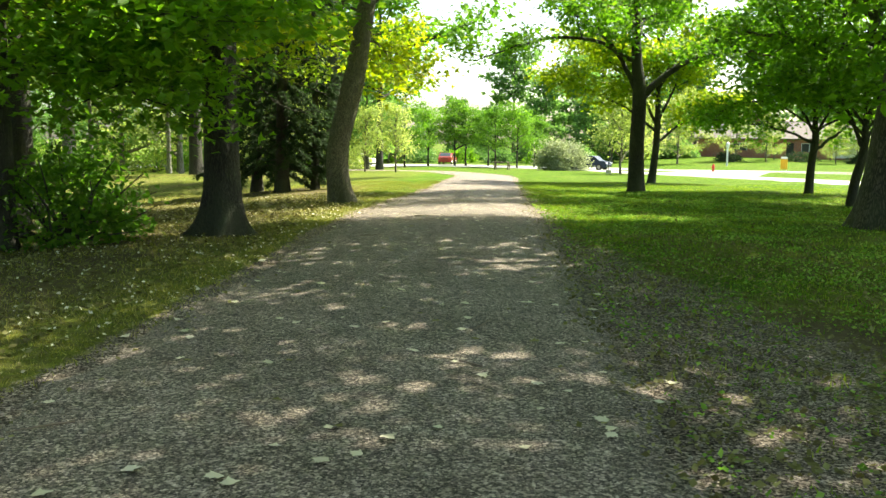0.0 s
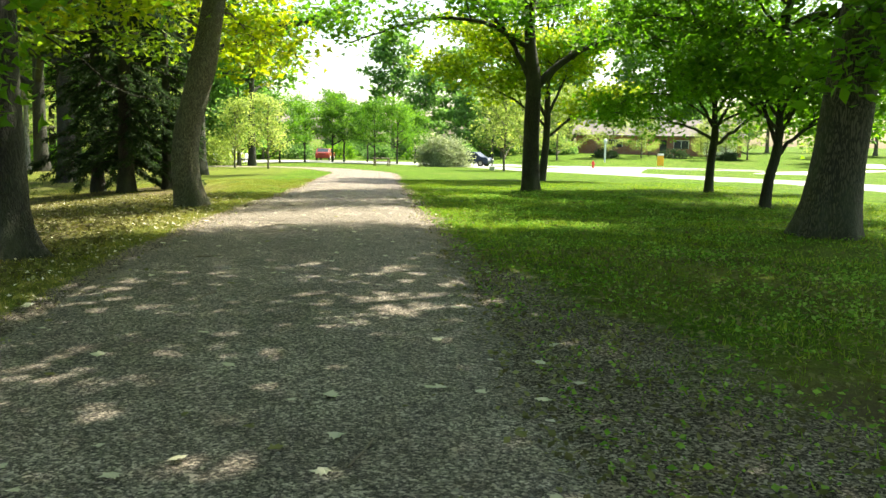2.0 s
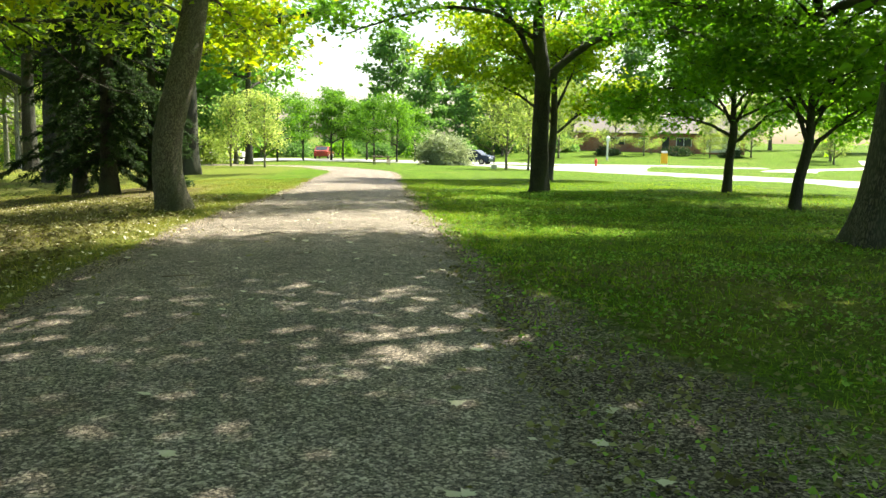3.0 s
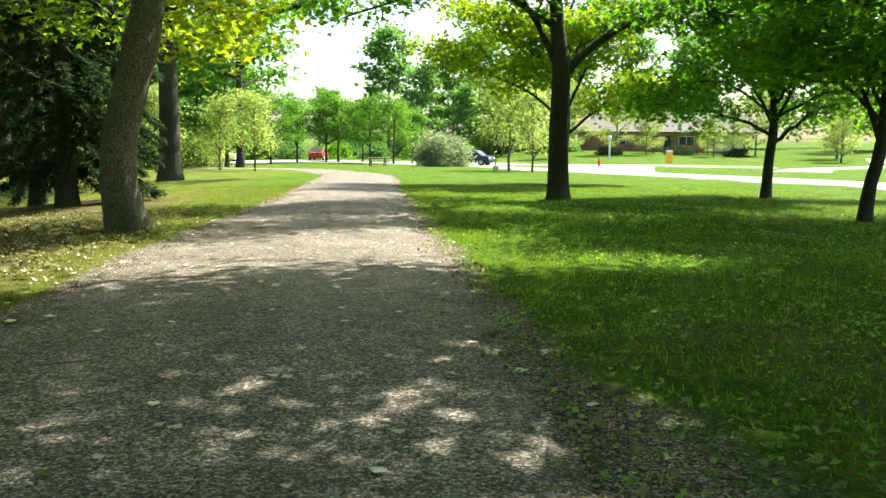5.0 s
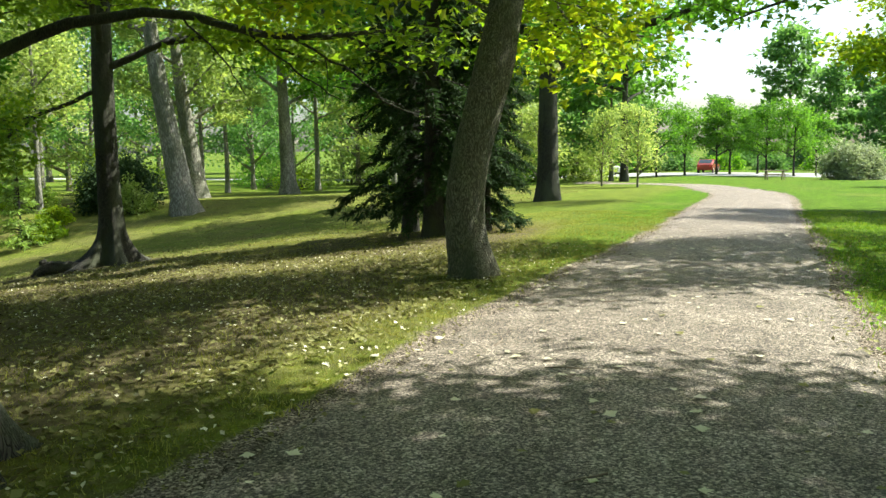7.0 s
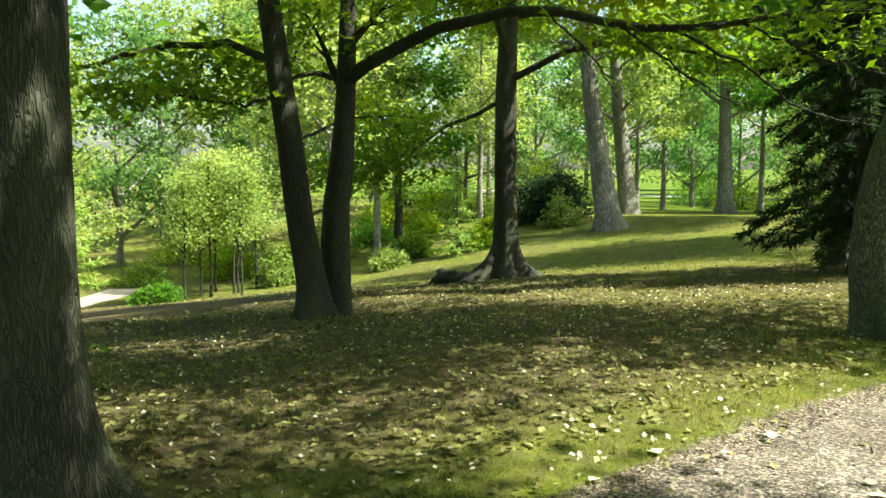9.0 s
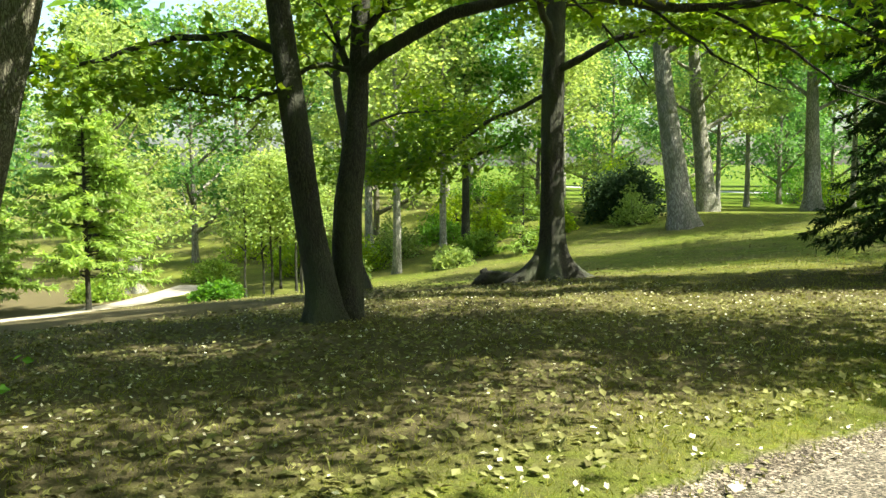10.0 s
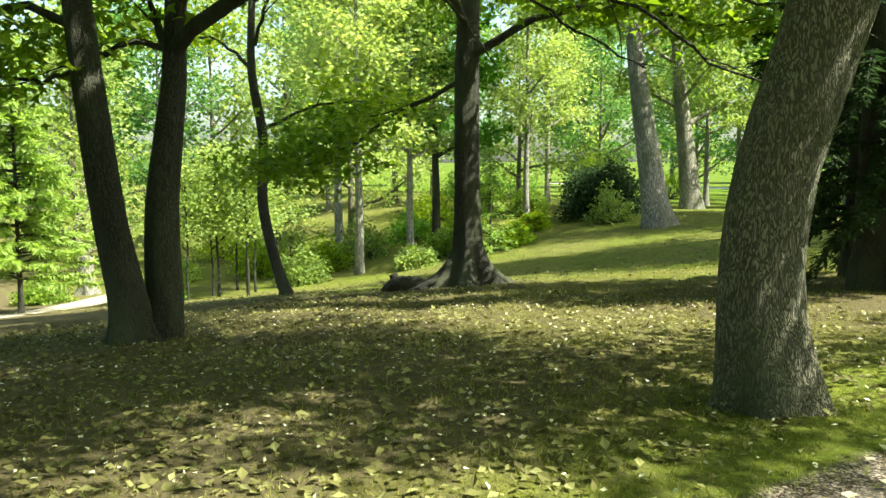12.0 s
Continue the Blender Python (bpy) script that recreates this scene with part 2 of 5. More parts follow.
WHITE = plain_material("white_paint", (0.78, 0.78, 0.76), 0.55, 0, 0.04)
YELLOW = plain_material("yellow_plastic", (0.85, 0.45, 0.02), 0.5, 0, 0.06)
RED = plain_material("red_paint", (0.55, 0.03, 0.02), 0.4, 0, 0.1)
CAR_RED = plain_material("car_red", (0.33, 0.07, 0.055), 0.25, 0.2, 0.04)
CAR_WHITE = plain_material("car_white", (0.75, 0.75, 0.76), 0.25, 0.1, 0.03)
CAR_BLUE = plain_material("car_dark_blue", (0.03, 0.045, 0.08), 0.25, 0.3, 0.05)
RUBBER = plain_material("rubber", (0.02, 0.02, 0.02), 0.8)
STEEL = plain_material("steel", (0.5, 0.5, 0.5), 0.35, 1.0)
GLASS = plain_material("dark_glass", (0.03, 0.04, 0.045), 0.06, 0.0, 0.02)
WOOD_GREY = plain_material("weathered_wood", (0.17, 0.13, 0.095), 0.85, 0, 0.3, 8)
BLACK = plain_material("black_metal", (0.025, 0.027, 0.025), 0.5, 0.4)


# ---- terrain ----
def sstep(a, b, x):
    u = np.clip((np.asarray(x, float) - a) / (b - a), 0, 1)
    return u * u * (3 - 2 * u)


def softp(x, k):
    return k * np.logaddexp(0, np.asarray(x, float) / k)


def ground_z(x, y):
    x, y = np.asarray(x, float), np.asarray(y, float)
    a = 0.085 * softp(-4.5 - x, 1.0) + 0.075 * softp(-14 - x, 2.5)
    a = 4.4 - softp(4.4 - a, 0.5)
    z = -a * (1 - 0.8 * sstep(28, 52, y))
    z = z - 0.022 * (softp(y - 30, 5) - softp(y - 92, 5))
    z = z + 0.035 * sstep(12, 30, x) * (softp(y - 98, 4) - softp(y - 140, 4))
    return z + 0.08 * np.exp(-(((y - 13) / 4) ** 2)) * sstep(-9, -3, x)


def gz(x, y):
    return float(ground_z(x, y))


def path_line(y):
    """Centre and half width of the gravel path."""
    y = np.asarray(y, float)
    c = -0.76 + 0.31 * sstep(17, 28, y) + 0.2 * sstep(30, 42, y) - 2.4 * sstep(44, 62, y) - 10 * sstep(56, 78, y) ** 1.5
    return c, 1.70 - 0.32 * sstep(17, 29, y)


# ---- mesh helpers ----
def mesh_np(name, verts, faces, smooth=False):
    """A mesh from arrays; faces all have the same number of corners."""
    me = bpy.data.meshes.new(name)
    verts, faces = np.asarray(verts, np.float32), np.asarray(faces, np.int32)
    n, k = faces.shape
    me.vertices.add(len(verts))
    me.vertices.foreach_set("co", verts.ravel())
    me.loops.add(n * k)
    me.loops.foreach_set("vertex_index", faces.ravel())
    me.polygons.add(n)
    me.polygons.foreach_set("loop_start", np.arange(0, n * k, k, dtype=np.int32))
    me.polygons.foreach_set("use_smooth", np.full(n, smooth))
    me.update(calc_edges=True)
    return me


def part(name, data, material, parent, label=""):
    """One mesh object under a thing; data is a mesh or a bmesh."""
    if isinstance(data, bmesh.types.BMesh):
        me = bpy.data.meshes.new(name)
        data.to_mesh(me)
        data.free()
        data = me
    if not data.materials:
        data.materials.append(material)
    ob = new(name, data)
    ob.parent = parent
    if label:
        ob["label"] = label
    return ob


def thing(name, at, label, category, group="", kind="", rz=0.0):
    ob = new(name)
    ob.matrix_world = pose(*at, 0, 0, rz)
    return tagged(ob, label, category, group, kind)


def box(bm, cx, cy, cz, sx, sy, sz, bevel=0.0, m=None):
    mat = Matrix.Translation((cx, cy, cz)) @ Matrix.Diagonal((sx, sy, sz, 1))
    got = bmesh.ops.create_cube(bm, size=1, matrix=(m @ mat) if m else mat)
    if bevel:
        edges = list({e for v in got["verts"] for e in v.link_edges})
        bmesh.ops.bevel(bm, geom=edges, offset=bevel, segments=2, affect="EDGES", profile=0.5)
    return bm


def rod(bm, a, b, r0, r1=None, seg=12):
    a, b = Vector(a), Vector(b)
    m = Matrix.Translation((a + b) / 2) @ (b - a).to_track_quat("Z", "Y").to_matrix().to_4x4()
    bmesh.ops.create_cone(bm, cap_ends=True, segments=seg, radius1=r0, radius2=r0 if r1 is None else r1, depth=(b - a).length, matrix=m)
    return bm


def spline(pts, n):
    """Catmull-Rom through the points, n samples."""
    p = np.asarray(pts, float)
    p = np.vstack([2 * p[0] - p[1], p, 2 * p[-1] - p[-2]])
    u = np.linspace(0, len(p) - 3 - 1e-6, n)
    i = u.astype(int)
    f = (u - i)[:, None]
    a, b, c, d = p[i], p[i + 1], p[i + 2], p[i + 3]
    return 0.5 * (2 * b + (c - a) * f + (2 * a - 5 * b + 4 * c - d) * f**2 + (3 * b - 3 * c + d - a) * f**3)


def tube(pts, radii, sides, flare=0.0, roots=5, relief=0.0, seed=0):
    """Verts and quads of a tapering limb."""
    p, r = np.asarray(pts, float), np.asarray(radii, float)
    n = len(p)
    tan = np.gradient(p, axis=0)
    tan /= np.linalg.norm(tan, axis=1)[:, None] + 1e-9
    ref = np.array([1.0, 0, 0]) if abs(tan[0, 0]) < 0.9 else np.array([0, 1.0, 0])
    us, vs = np.zeros((n, 3)), np.zeros((n, 3))
    for i in range(n):
        u = ref - tan[i] * (ref @ tan[i])
        u /= np.linalg.norm(u) + 1e-9
        us[i], vs[i], ref = u, np.cross(tan[i], u), u
    th = np.linspace(0, 2 * np.pi, sides, endpoint=False)
    rr = np.repeat(r[:, None], sides, 1)
    if flare:
        h = np.linalg.norm(p - p[0], axis=1)[:, None]
        rnd = np.random.RandomState(seed + 7)
        ph = rnd.rand(3) * 6
        lobes = 0.6 + 0.5 * np.cos(roots * th + ph[0]) + 0.35 * np.cos((roots - 2) * th + ph[1])
        rr = rr * (1 + flare * np.exp(-h / (r[0] * 0.9)) * np.maximum(lobes[None], 0.1) + 0.05 * np.cos(3 * th + ph[2])[None] * np.exp(-h / 2))
    if relief:
        h = np.cumsum(np.r_[0, np.linalg.norm(np.diff(p, axis=0), axis=1)])
        for i in range(n):
            for j in range(sides):
                a = th[j]
                q = Vector((math.cos(a) * 3.1 + seed, math.sin(a) * 3.1, h[i] * 1.6))
                rr[i, j] += relief * (abs(noise.noise(q * 2.3)) * -2.0 + noise.noise(q * 5.0) * 0.6 + 0.4)
    ring = p[:, None] + rr[..., None] * (np.cos(th)[None, :, None] * us[:, None] + np.sin(th)[None, :, None] * vs[:, None])
    verts = ring.reshape(-1, 3)
    i, j = np.meshgrid(np.arange(n - 1), np.arange(sides), indexing="ij")
    k = (j + 1) % sides
    quads = np.stack([i * sides + j, i * sides + k, (i + 1) * sides + k, (i + 1) * sides + j], -1).reshape(-1, 4)
    return verts, quads


def join_tubes(name, tubes):
    vs, qs, off = [], [], 0
    for v, q in tubes:
        vs.append(v)
        qs.append(q + off)
        off += len(v)
    return mesh_np(name, np.vstack(vs), np.vstack(qs), True)


LEAF_SHAPES = {
    "diamond": [(0, 0, 0), (-0.34, 0.45, 0.07), (0, 1, -0.05), (0.34, 0.45, 0.07)],
    "lobed": [(0, 0, 0), (-0.62, 0.34, 0.08), (-0.22, 0.48, 0.02), (0, 1, -0.1), (0.22, 0.48, 0.02), (0.62, 0.34, 0.08)],
    "narrow": [(0, 0, 0), (-0.13, 0.4, 0.02), (0, 1, -0.08), (0.13, 0.4, 0.02)],
    "blade": [(-0.095, 0, 0), (0.095, 0, 0), (0.0, 1, 0.0)],
}


def leaf_mesh(name, pos, ahead, normal, size, shape="diamond"):
    """Many separate small leaves: places, tip directions, facing and lengths."""
    t = np.array(LEAF_SHAPES[shape])
    d = ahead - normal * (ahead * normal).sum(1)[:, None]
    d /= np.linalg.norm(d, axis=1)[:, None] + 1e-9
    s = np.cross(d, normal)
    v = pos[:, None] + size[:, None, None] * (t[None, :, 0, None] * s[:, None] + t[None, :, 1, None] * d[:, None] + t[None, :, 2, None] * normal[:, None])
    f = np.arange(len(pos) * len(t)).reshape(-1, len(t))
    return mesh_np(name, v.reshape(-1, 3), f)


def unit(v):
    return v / (np.linalg.norm(v, axis=-1, keepdims=True) + 1e-9)


def spray_leaves(rnd, centres, per, spread, size, flat=0.45, tilt=0.55, droop=0.25):
    """Leaves in loose layered clumps round the centres."""
    c = np.repeat(np.asarray(centres), per, 0)
    n = len(c)
    off = rnd.normal(size=(n, 3)) * spread * np.array([1, 1, flat])
    nor = unit(rnd.normal(size=(n, 3)) * tilt + np.array([0, 0, 1.0]))
    ahead = unit(off * np.array([1, 1, 0.3]) + rnd.normal(size=(n, 3)) * spread * 0.7 + np.array([0, 0, -droop * spread]))
    return c + off, ahead, nor, size * rnd.uniform(0.6, 1.25, n)


def limb_line(rnd, start, direction, length, rise=0.15, wob=0.08, n=6):
    """A wandering limb that bends up (rise > 0) or droops."""
    d = np.array(direction, float)
    d /= np.linalg.norm(d)
    p = [np.array(start, float)]
    for i in range(n):
        d = d + rnd.normal(size=3) * wob + np.array([0, 0, rise / n])
        d /= np.linalg.norm(d)
        p.append(p[-1] + d * length / n)
    return np.array(p)


def side_shoots(rnd, line, count, length, r0, lo=0.25, rise=0.1, spread=0.9):
    """Shoots along a limb: lines and radii."""
    out = []
    for i in range(count):
        u = lo + (1 - lo) * (i + rnd.rand()) / count
        k = min(int(u * (len(line) - 1)), len(line) - 2)
        a = line[k] + (line[k + 1] - line[k]) * (u * (len(line) - 1) - k)
        t = unit(line[k + 1] - line[k])
        side = np.cross(t, [0, 0, 1.0]) * (1 if i % 2 else -1)
        d = t * 0.7 + unit(side) * spread * rnd.uniform(0.6, 1.1) + np.array([0, 0, rnd.uniform(-0.25, 0.35)])
        out.append((limb_line(rnd, a, d, length * rnd.uniform(0.6, 1.2) * (1.15 - 0.5 * u), rise, 0.12, 4), r0 * (1.1 - 0.6 * u)))
    return out


def build_tree(name, at, trunk, radii, limbs, bark, leaf, label, *, seed=1, category="tree", group="", leaf_size=0.13, per=26, spread=0.34, shoots=6,
               shoot_len=1.3, twigs=3, shape="diamond", flare=0.7, roots=5, relief=0.0, sides=16, rings=30, limb_names=True, flat=0.45, droop=0.25,
               shoot_rise=0.1, extra=None, rz=0.0, tilt=0.55, scale_leaf_lo=0.25, light=False):
    """Tree with explicit trunk line and limbs [(points, radius), ...] relative to its base; shoots, twigs and leaves grow from the limbs."""
    rnd = np.random.RandomState(seed)
    root = thing(name, at, label, category, group, rz=rz)
    line = spline(trunk, rings)
    line[0, 2] -= 0.12
    rad = np.interp(np.linspace(0, 1, rings), np.linspace(0, 1, len(radii)), radii)
    part("trunk", mesh_np("trunk", *tube(line, rad, sides, flare, roots, relief, seed), True), bark, root)
    twig, centres = [], []
    for pts, r, *count in limbs:
        ln = spline(pts, 14)
        ln[1:-1] += rnd.normal(size=(12, 3)) * min(0.02 * np.linalg.norm(ln[-1] - ln[0]) * 0.5, 0.022)
        v = tube(ln[::3], np.linspace(r, max(r * 0.22, 0.008), 14)[::3], 5) if light else tube(ln, np.linspace(r, max(r * 0.22, 0.008), 14), 9 if r > 0.06 else 6)
        if limb_names:
            part("limb", mesh_np("limb", *v, True), bark, root)
        else:
            twig.append(v)
        if count and count[0] < 0:
            for sl, sr in side_shoots(rnd, ln, 4, 0.35 * np.linalg.norm(ln[-1] - ln[0]), r * 0.5, 0.2, -0.3):
                twig.append(tube(spline(sl, 6), np.linspace(sr, 0.003, 6), 4))
            continue
        centres.append(ln[-1])
        for sl, sr in side_shoots(rnd, ln, count[0] if count else shoots, min(shoot_len, 0.7 * np.linalg.norm(ln[-1] - ln[0])), r * 0.42, scale_leaf_lo, shoot_rise):
            sl = spline(sl, 7)
            twig.append(tube(sl[::3], np.linspace(max(sr, 0.012), 0.008, 3), 3) if light else tube(sl, np.linspace(max(sr, 0.012), 0.006, 7), 5))
            centres += [sl[-1], sl[-3], sl[3]]
            for tl, tr in side_shoots(rnd, sl, twigs, shoot_len * 0.45, sr * 0.4, 0.3, shoot_rise):
                light or twig.append(tube(tl, np.linspace(max(tr, 0.008), 0.004, len(tl)), 4))
                centres += [tl[-1], tl[-2]]
    if extra is not None:
        centres += list(np.asarray(extra, float))
    if twig:
        tagged(part("branchwork", join_tubes("branchwork", twig), bark, root), kind="stuff")
    if per:
        me = leaf_mesh("crown", *spray_leaves(rnd, centres, per, spread, leaf_size, flat, tilt, droop), shape)
        part("crown", me, leaf, root)
    return root


def whorl(rnd, top, n, h0, h1, length, rise, taper=0.5, lean=(0, 0), up=0.6):
    """Limbs round a trunk of height top between h0 and h1: longest low, shorter above."""
    out = []
    for i in range(n):
        u = (i + 0.5 * rnd.rand()) / n
        h = h0 + (h1 - h0) * u
        a = i * 2.399 + rnd.rand() * 0.6
        ln = length * (1 - taper * u) * rnd.uniform(0.8, 1.15)
        d = np.array([math.cos(a), math.sin(a), up * (0.6 + 0.9 * u)])
        s = np.array([lean[0] * h / top, lean[1] * h / top, h])
        out.append((limb_line(rnd, s, d, ln, rise, 0.1, 4), max(0.03, 0.035 * ln * (1 - 0.4 * u))))
    return out


# ---- ground ----
def graded(lo, hi, fine_lo, fine_hi, step, grow=1.16, cap=400):
    a = list(np.arange(fine_lo, fine_hi + 1e-6, step))
    s, up = step, []
    p = fine_hi
    while p < hi:
        s = min(s * grow, cap)
        p += s
        up.append(p)
    s, dn = step, []
    p = fine_lo
    while p > lo:
        s = min(s * grow, cap)
        p -= s
        dn.append(p)
    return np.array(dn[::-1] + a + up)


def rough(x, y, s):
    return np.sin(x * 2.1 * s + 1.3 * np.sin(y * 1.7 * s)) * np.cos(y * 1.9 * s + 1.1 * np.sin(x * 2.6 * s + 2))


gx, gy = graded(-2500, 2500, -14, 10, 0.25), graded(-2500, 2500, 0, 32, 0.25)
X, Y = np.meshgrid(gx, gy, indexing="ij")
Z = ground_z(np.clip(X, -80, 80), np.clip(Y, -30, 160))
near = np.exp(-((X / 40) ** 2) - ((Y - 20) / 50) ** 2)
pcx, phw = path_line(Y)
off_path = np.abs(X - pcx) - phw
Z = Z + near * (0.018 * rough(X, Y, 1.0) + 0.03 * rough(X, Y, 0.33)) * sstep(0.0, 0.6, off_path) - 0.02 * sstep(0.15, -0.4, off_path)
i, j = np.meshgrid(np.arange(len(gx) - 1), np.arange(len(gy) - 1), indexing="ij")
w = len(gy)
quads = np.stack([i * w + j, (i + 1) * w + j, (i + 1) * w + j + 1, i * w + j + 1], -1).reshape(-1, 4)
me = mesh_np("ground", np.stack([X, Y, Z], -1).reshape(-1, 3), quads, True)
me.materials.append(LAWN)
soft_r = np.where(X > pcx, 0.45 + 2.5 * sstep(13, 5, Y), 0.35)
soft_r = soft_r * (1 + 0.35 * rough(X, Y, 0.8))
bare = np.clip(1.0 - np.clip(off_path, 0, None) / soft_r, 0, 1)
bare = np.where(Y < 60, bare, 0)
# leaf litter and bare soil under the trees beside the path
litter = 0.85 * np.exp(-(((X + 8.6) / 3.2) ** 2) - ((Y - 16.4) / 1.7) ** 2) + 0.46 * sstep(-1.9, -2.8, X) * sstep(27, 17, Y) + (0.15 + 0.11 * rough(X, Y, 0.45)) * sstep(-7, -10, X) * sstep(13, 18, Y)
litter = litter + 0.3 * sstep(-3.0, -4.5, X) * sstep(75, 55, Y) + 0.8 * np.exp(-(((X + 6.5) / 2.5) ** 2) - ((Y - 26) / 3.0) ** 2) + 0.5 * np.exp(-(((X + 13.3) / 2.0) ** 2) - ((Y - 24.3) / 2.0) ** 2)
litter = litter + np.clip(0.42 + 0.5 * rough(X + 3, Y, 0.62), 0, 0.8) * np.exp(-(((off_path - 1.9) / 1.5) ** 2)) * sstep(16, 7, Y) * (X > pcx)
litter = np.clip(litter, 0, 1)
for nm, arr in (("bare", bare), ("litter", litter)):
    me.attributes.new(nm, "FLOAT", "POINT").data.foreach_set("value", arr.astype(np.float32).ravel())
tagged(new("ground", me), "mown park lawn with dry patches and leaf litter", "ground", kind="structure")


def strip(name, ys, left, right, lift, material, label, category, across=9, kind="structure", crown=0.0):
    """A paved strip draped over the terrain between two edges given for each y."""
    ys, left, right = (np.asarray(a, float) for a in (ys, left, right))
    u = np.linspace(0, 1, across)
    xs = left[:, None] + (right - left)[:, None] * u[None]
    yy = np.repeat(ys[:, None], across, 1)
    zz = ground_z(xs, yy) + lift + crown * np.sin(u * np.pi)[None]
    zz[:, 0] -= 0.03
    zz[:, -1] -= 0.03
    a, b = np.meshgrid(np.arange(len(ys) - 1), np.arange(across - 1), indexing="ij")
    q = np.stack([a * across + b, a * across + b + 1, (a + 1) * across + b + 1, (a + 1) * across + b], -1).reshape(-1, 4)
    m = mesh_np(name, np.stack([xs, yy, zz], -1).reshape(-1, 3), q, True)
    m.materials.append(material)
    return tagged(new(name, m), label, category, kind=kind)


py = np.arange(-6, 80, 0.12)
c, h = path_line(py)
rag = np.array([noise.noise(Vector((0.3, y * 1.4, 0))) * 0.16 + noise.noise(Vector((7.3, y * 6, 0))) * 0.06 for y in py])
rag2 = np.array([noise.noise(Vector((3.3, y * 1.4, 5))) * 0.16 + noise.noise(Vector((9.3, y * 6, 5))) * 0.06 for y in py])
strip("path", py, c - h + rag, c + h + rag2, 0.014, GRAVEL, "grey crushed gravel footpath with ragged grassy edges", "path", 15, crown=0.03)


def lane(name, pts, half, lift, material, label, category="road", kind="structure"):
    """A paved lane along a curved centre line."""
    p = spline([(x, y, 0) for x, y in pts], 90)
    t = unit(np.gradient(p, axis=0))
    s = np.stack([t[:, 1], -t[:, 0], 0 * t[:, 0]], 1)
    u = np.linspace(-1, 1, 7)
    v = p[:, None] + s[:, None] * u[None, :, None] * half
    v[..., 2] = ground_z(v[..., 0], v[..., 1]) + lift
    v[:, 0, 2] -= 0.1
    v[:, -1, 2] -= 0.1
    a, b = np.meshgrid(np.arange(89), np.arange(6), indexing="ij")
    q = np.stack([a * 7 + b, a * 7 + b + 1, (a + 1) * 7 + b + 1, (a + 1) * 7 + b], -1).reshape(-1, 4)
    m = mesh_np(name, v.reshape(-1, 3), q, True)
    m.materials.append(material)
    return tagged(new(name, m), label, category, kind=kind)


lane("road", [(36, -12), (25, 14), (19, 27), (17.2, 38), (15.8, 49), (14.4, 58), (12.2, 69), (12, 80), (7.5, 93), (-6, 101), (-20, 105), (-45, 109), (-110, 113)], 2.7, 0.03, ASPHALT, "sunlit pale asphalt park road")
lane("parking_lot", [(40, 88), (24, 94), (6, 101), (-12, 108), (-50, 118)], 6.5, 0.015, ASPHALT, "sunlit pale asphalt parking area", "parking lot")
lane("forecourt", [(14, 60), (17, 70), (20.5, 80), (26, 95)], 6.0, 0.022, ASPHALT, "sunlit pale asphalt forecourt beside the road", "forecourt")
lane("driveway", [(29, 62), (40, 80), (56, 95), (66, 112)], 2.6, 0.02, CONCRETE, "pale concrete driveway across a front lawn", "driveway")
lane("footpath", [(-26, 13.5), (-33.5, 20.2), (-37, 22.9), (-41.5, 26.5)], 1.3, 0.03, DIRT, "pale winding footpath through the wood", "path")

# ---- trees beside the path ----
build_tree("leaning_tree", (-3.42, 19.72, gz(-3.42, 19.72)),
           [(0, 0, 0), (-0.08, -0.02, 0.7), (-0.05, 0.04, 1.4), (0.10, 0.16, 2.1), (0.24, 0.28, 2.75), (0.36, 0.40, 3.5), (0.6, 0.6, 5.2), (0.9, 0.8, 8.0), (1.0, 0.9, 11)],
           [0.29, 0.255, 0.245, 0.245, 0.255, 0.22, 0.20, 0.14, 0.05],
           [([(0.4, 0.42, 3.7), (0.7, 0.6, 3.7), (1.0, 0.9, 3.4), (1.3, 1.2, 2.9)], 0.035, 5), ([(0.3, 0.35, 3.3), (-0.5, 0.0, 3.8), (-1.4, -0.3, 3.9), (-2.2, -0.5, 3.6)], 0.035), ([(0.4, 0.42, 3.6), (0.3, 1.0, 4.0), (0.6, 1.9, 3.8), (0.9, 2.6, 3.3)], 0.05, 6),
            ([(0.55, 0.5, 5.0), (0.1, -1.2, 5.6), (-0.2, -2.8, 6.0)], 0.09), ([(0.6, 0.6, 5.4), (-0.9, 0.8, 6.2), (-2.3, 1.0, 6.6)], 0.09),
            ([(0.7, 0.6, 6.0), (2.0, -0.9, 6.9), (3.2, -2.2, 7.2)], 0.10), ([(0.7, 0.7, 6.8), (1.6, 2.2, 8.0), (2.2, 3.6, 8.6)], 0.09),
            ([(0.9, 0.8, 8.0), (0.0, -1.0, 9.3), (-0.8, -2.2, 10)], 0.08), ([(0.9, 0.8, 8.4), (2.3, 1.2, 9.8), (3.2, 1.4, 10.5)], 0.07), ([(0.8, 0.75, 7.0), (0.8, 2.4, 8.0), (0.9, 4.4, 8.6)], 0.08), ([(0.7, 0.65, 6.2), (-0.6, 2.2, 7.2), (-1.8, 4.1, 7.8)], 0.08), ([(0.9, 0.8, 8.5), (-0.8, 2.6, 9.6), (-2.6, 4.4, 10)], 0.07), ([(0.7, 0.65, 6.5), (-1.6, 1.6, 7.4), (-3.8, 2.8, 8.0)], 0.08)] + whorl(np.random.RandomState(301), 11, 8, 6.2, 10.4, 3.6, 0.2, 0.35, (1.0, 0.9), 0.35),
           BARK_MID, LEAF_GOLD, "leaning brown-barked maple with yellowing leaves at the path's edge", seed=3, shape="lobed", leaf_size=0.15, per=18,
           shoots=8, shoot_len=1.5, flare=0.45, relief=0.006, sides=56, rings=130, droop=0.8)

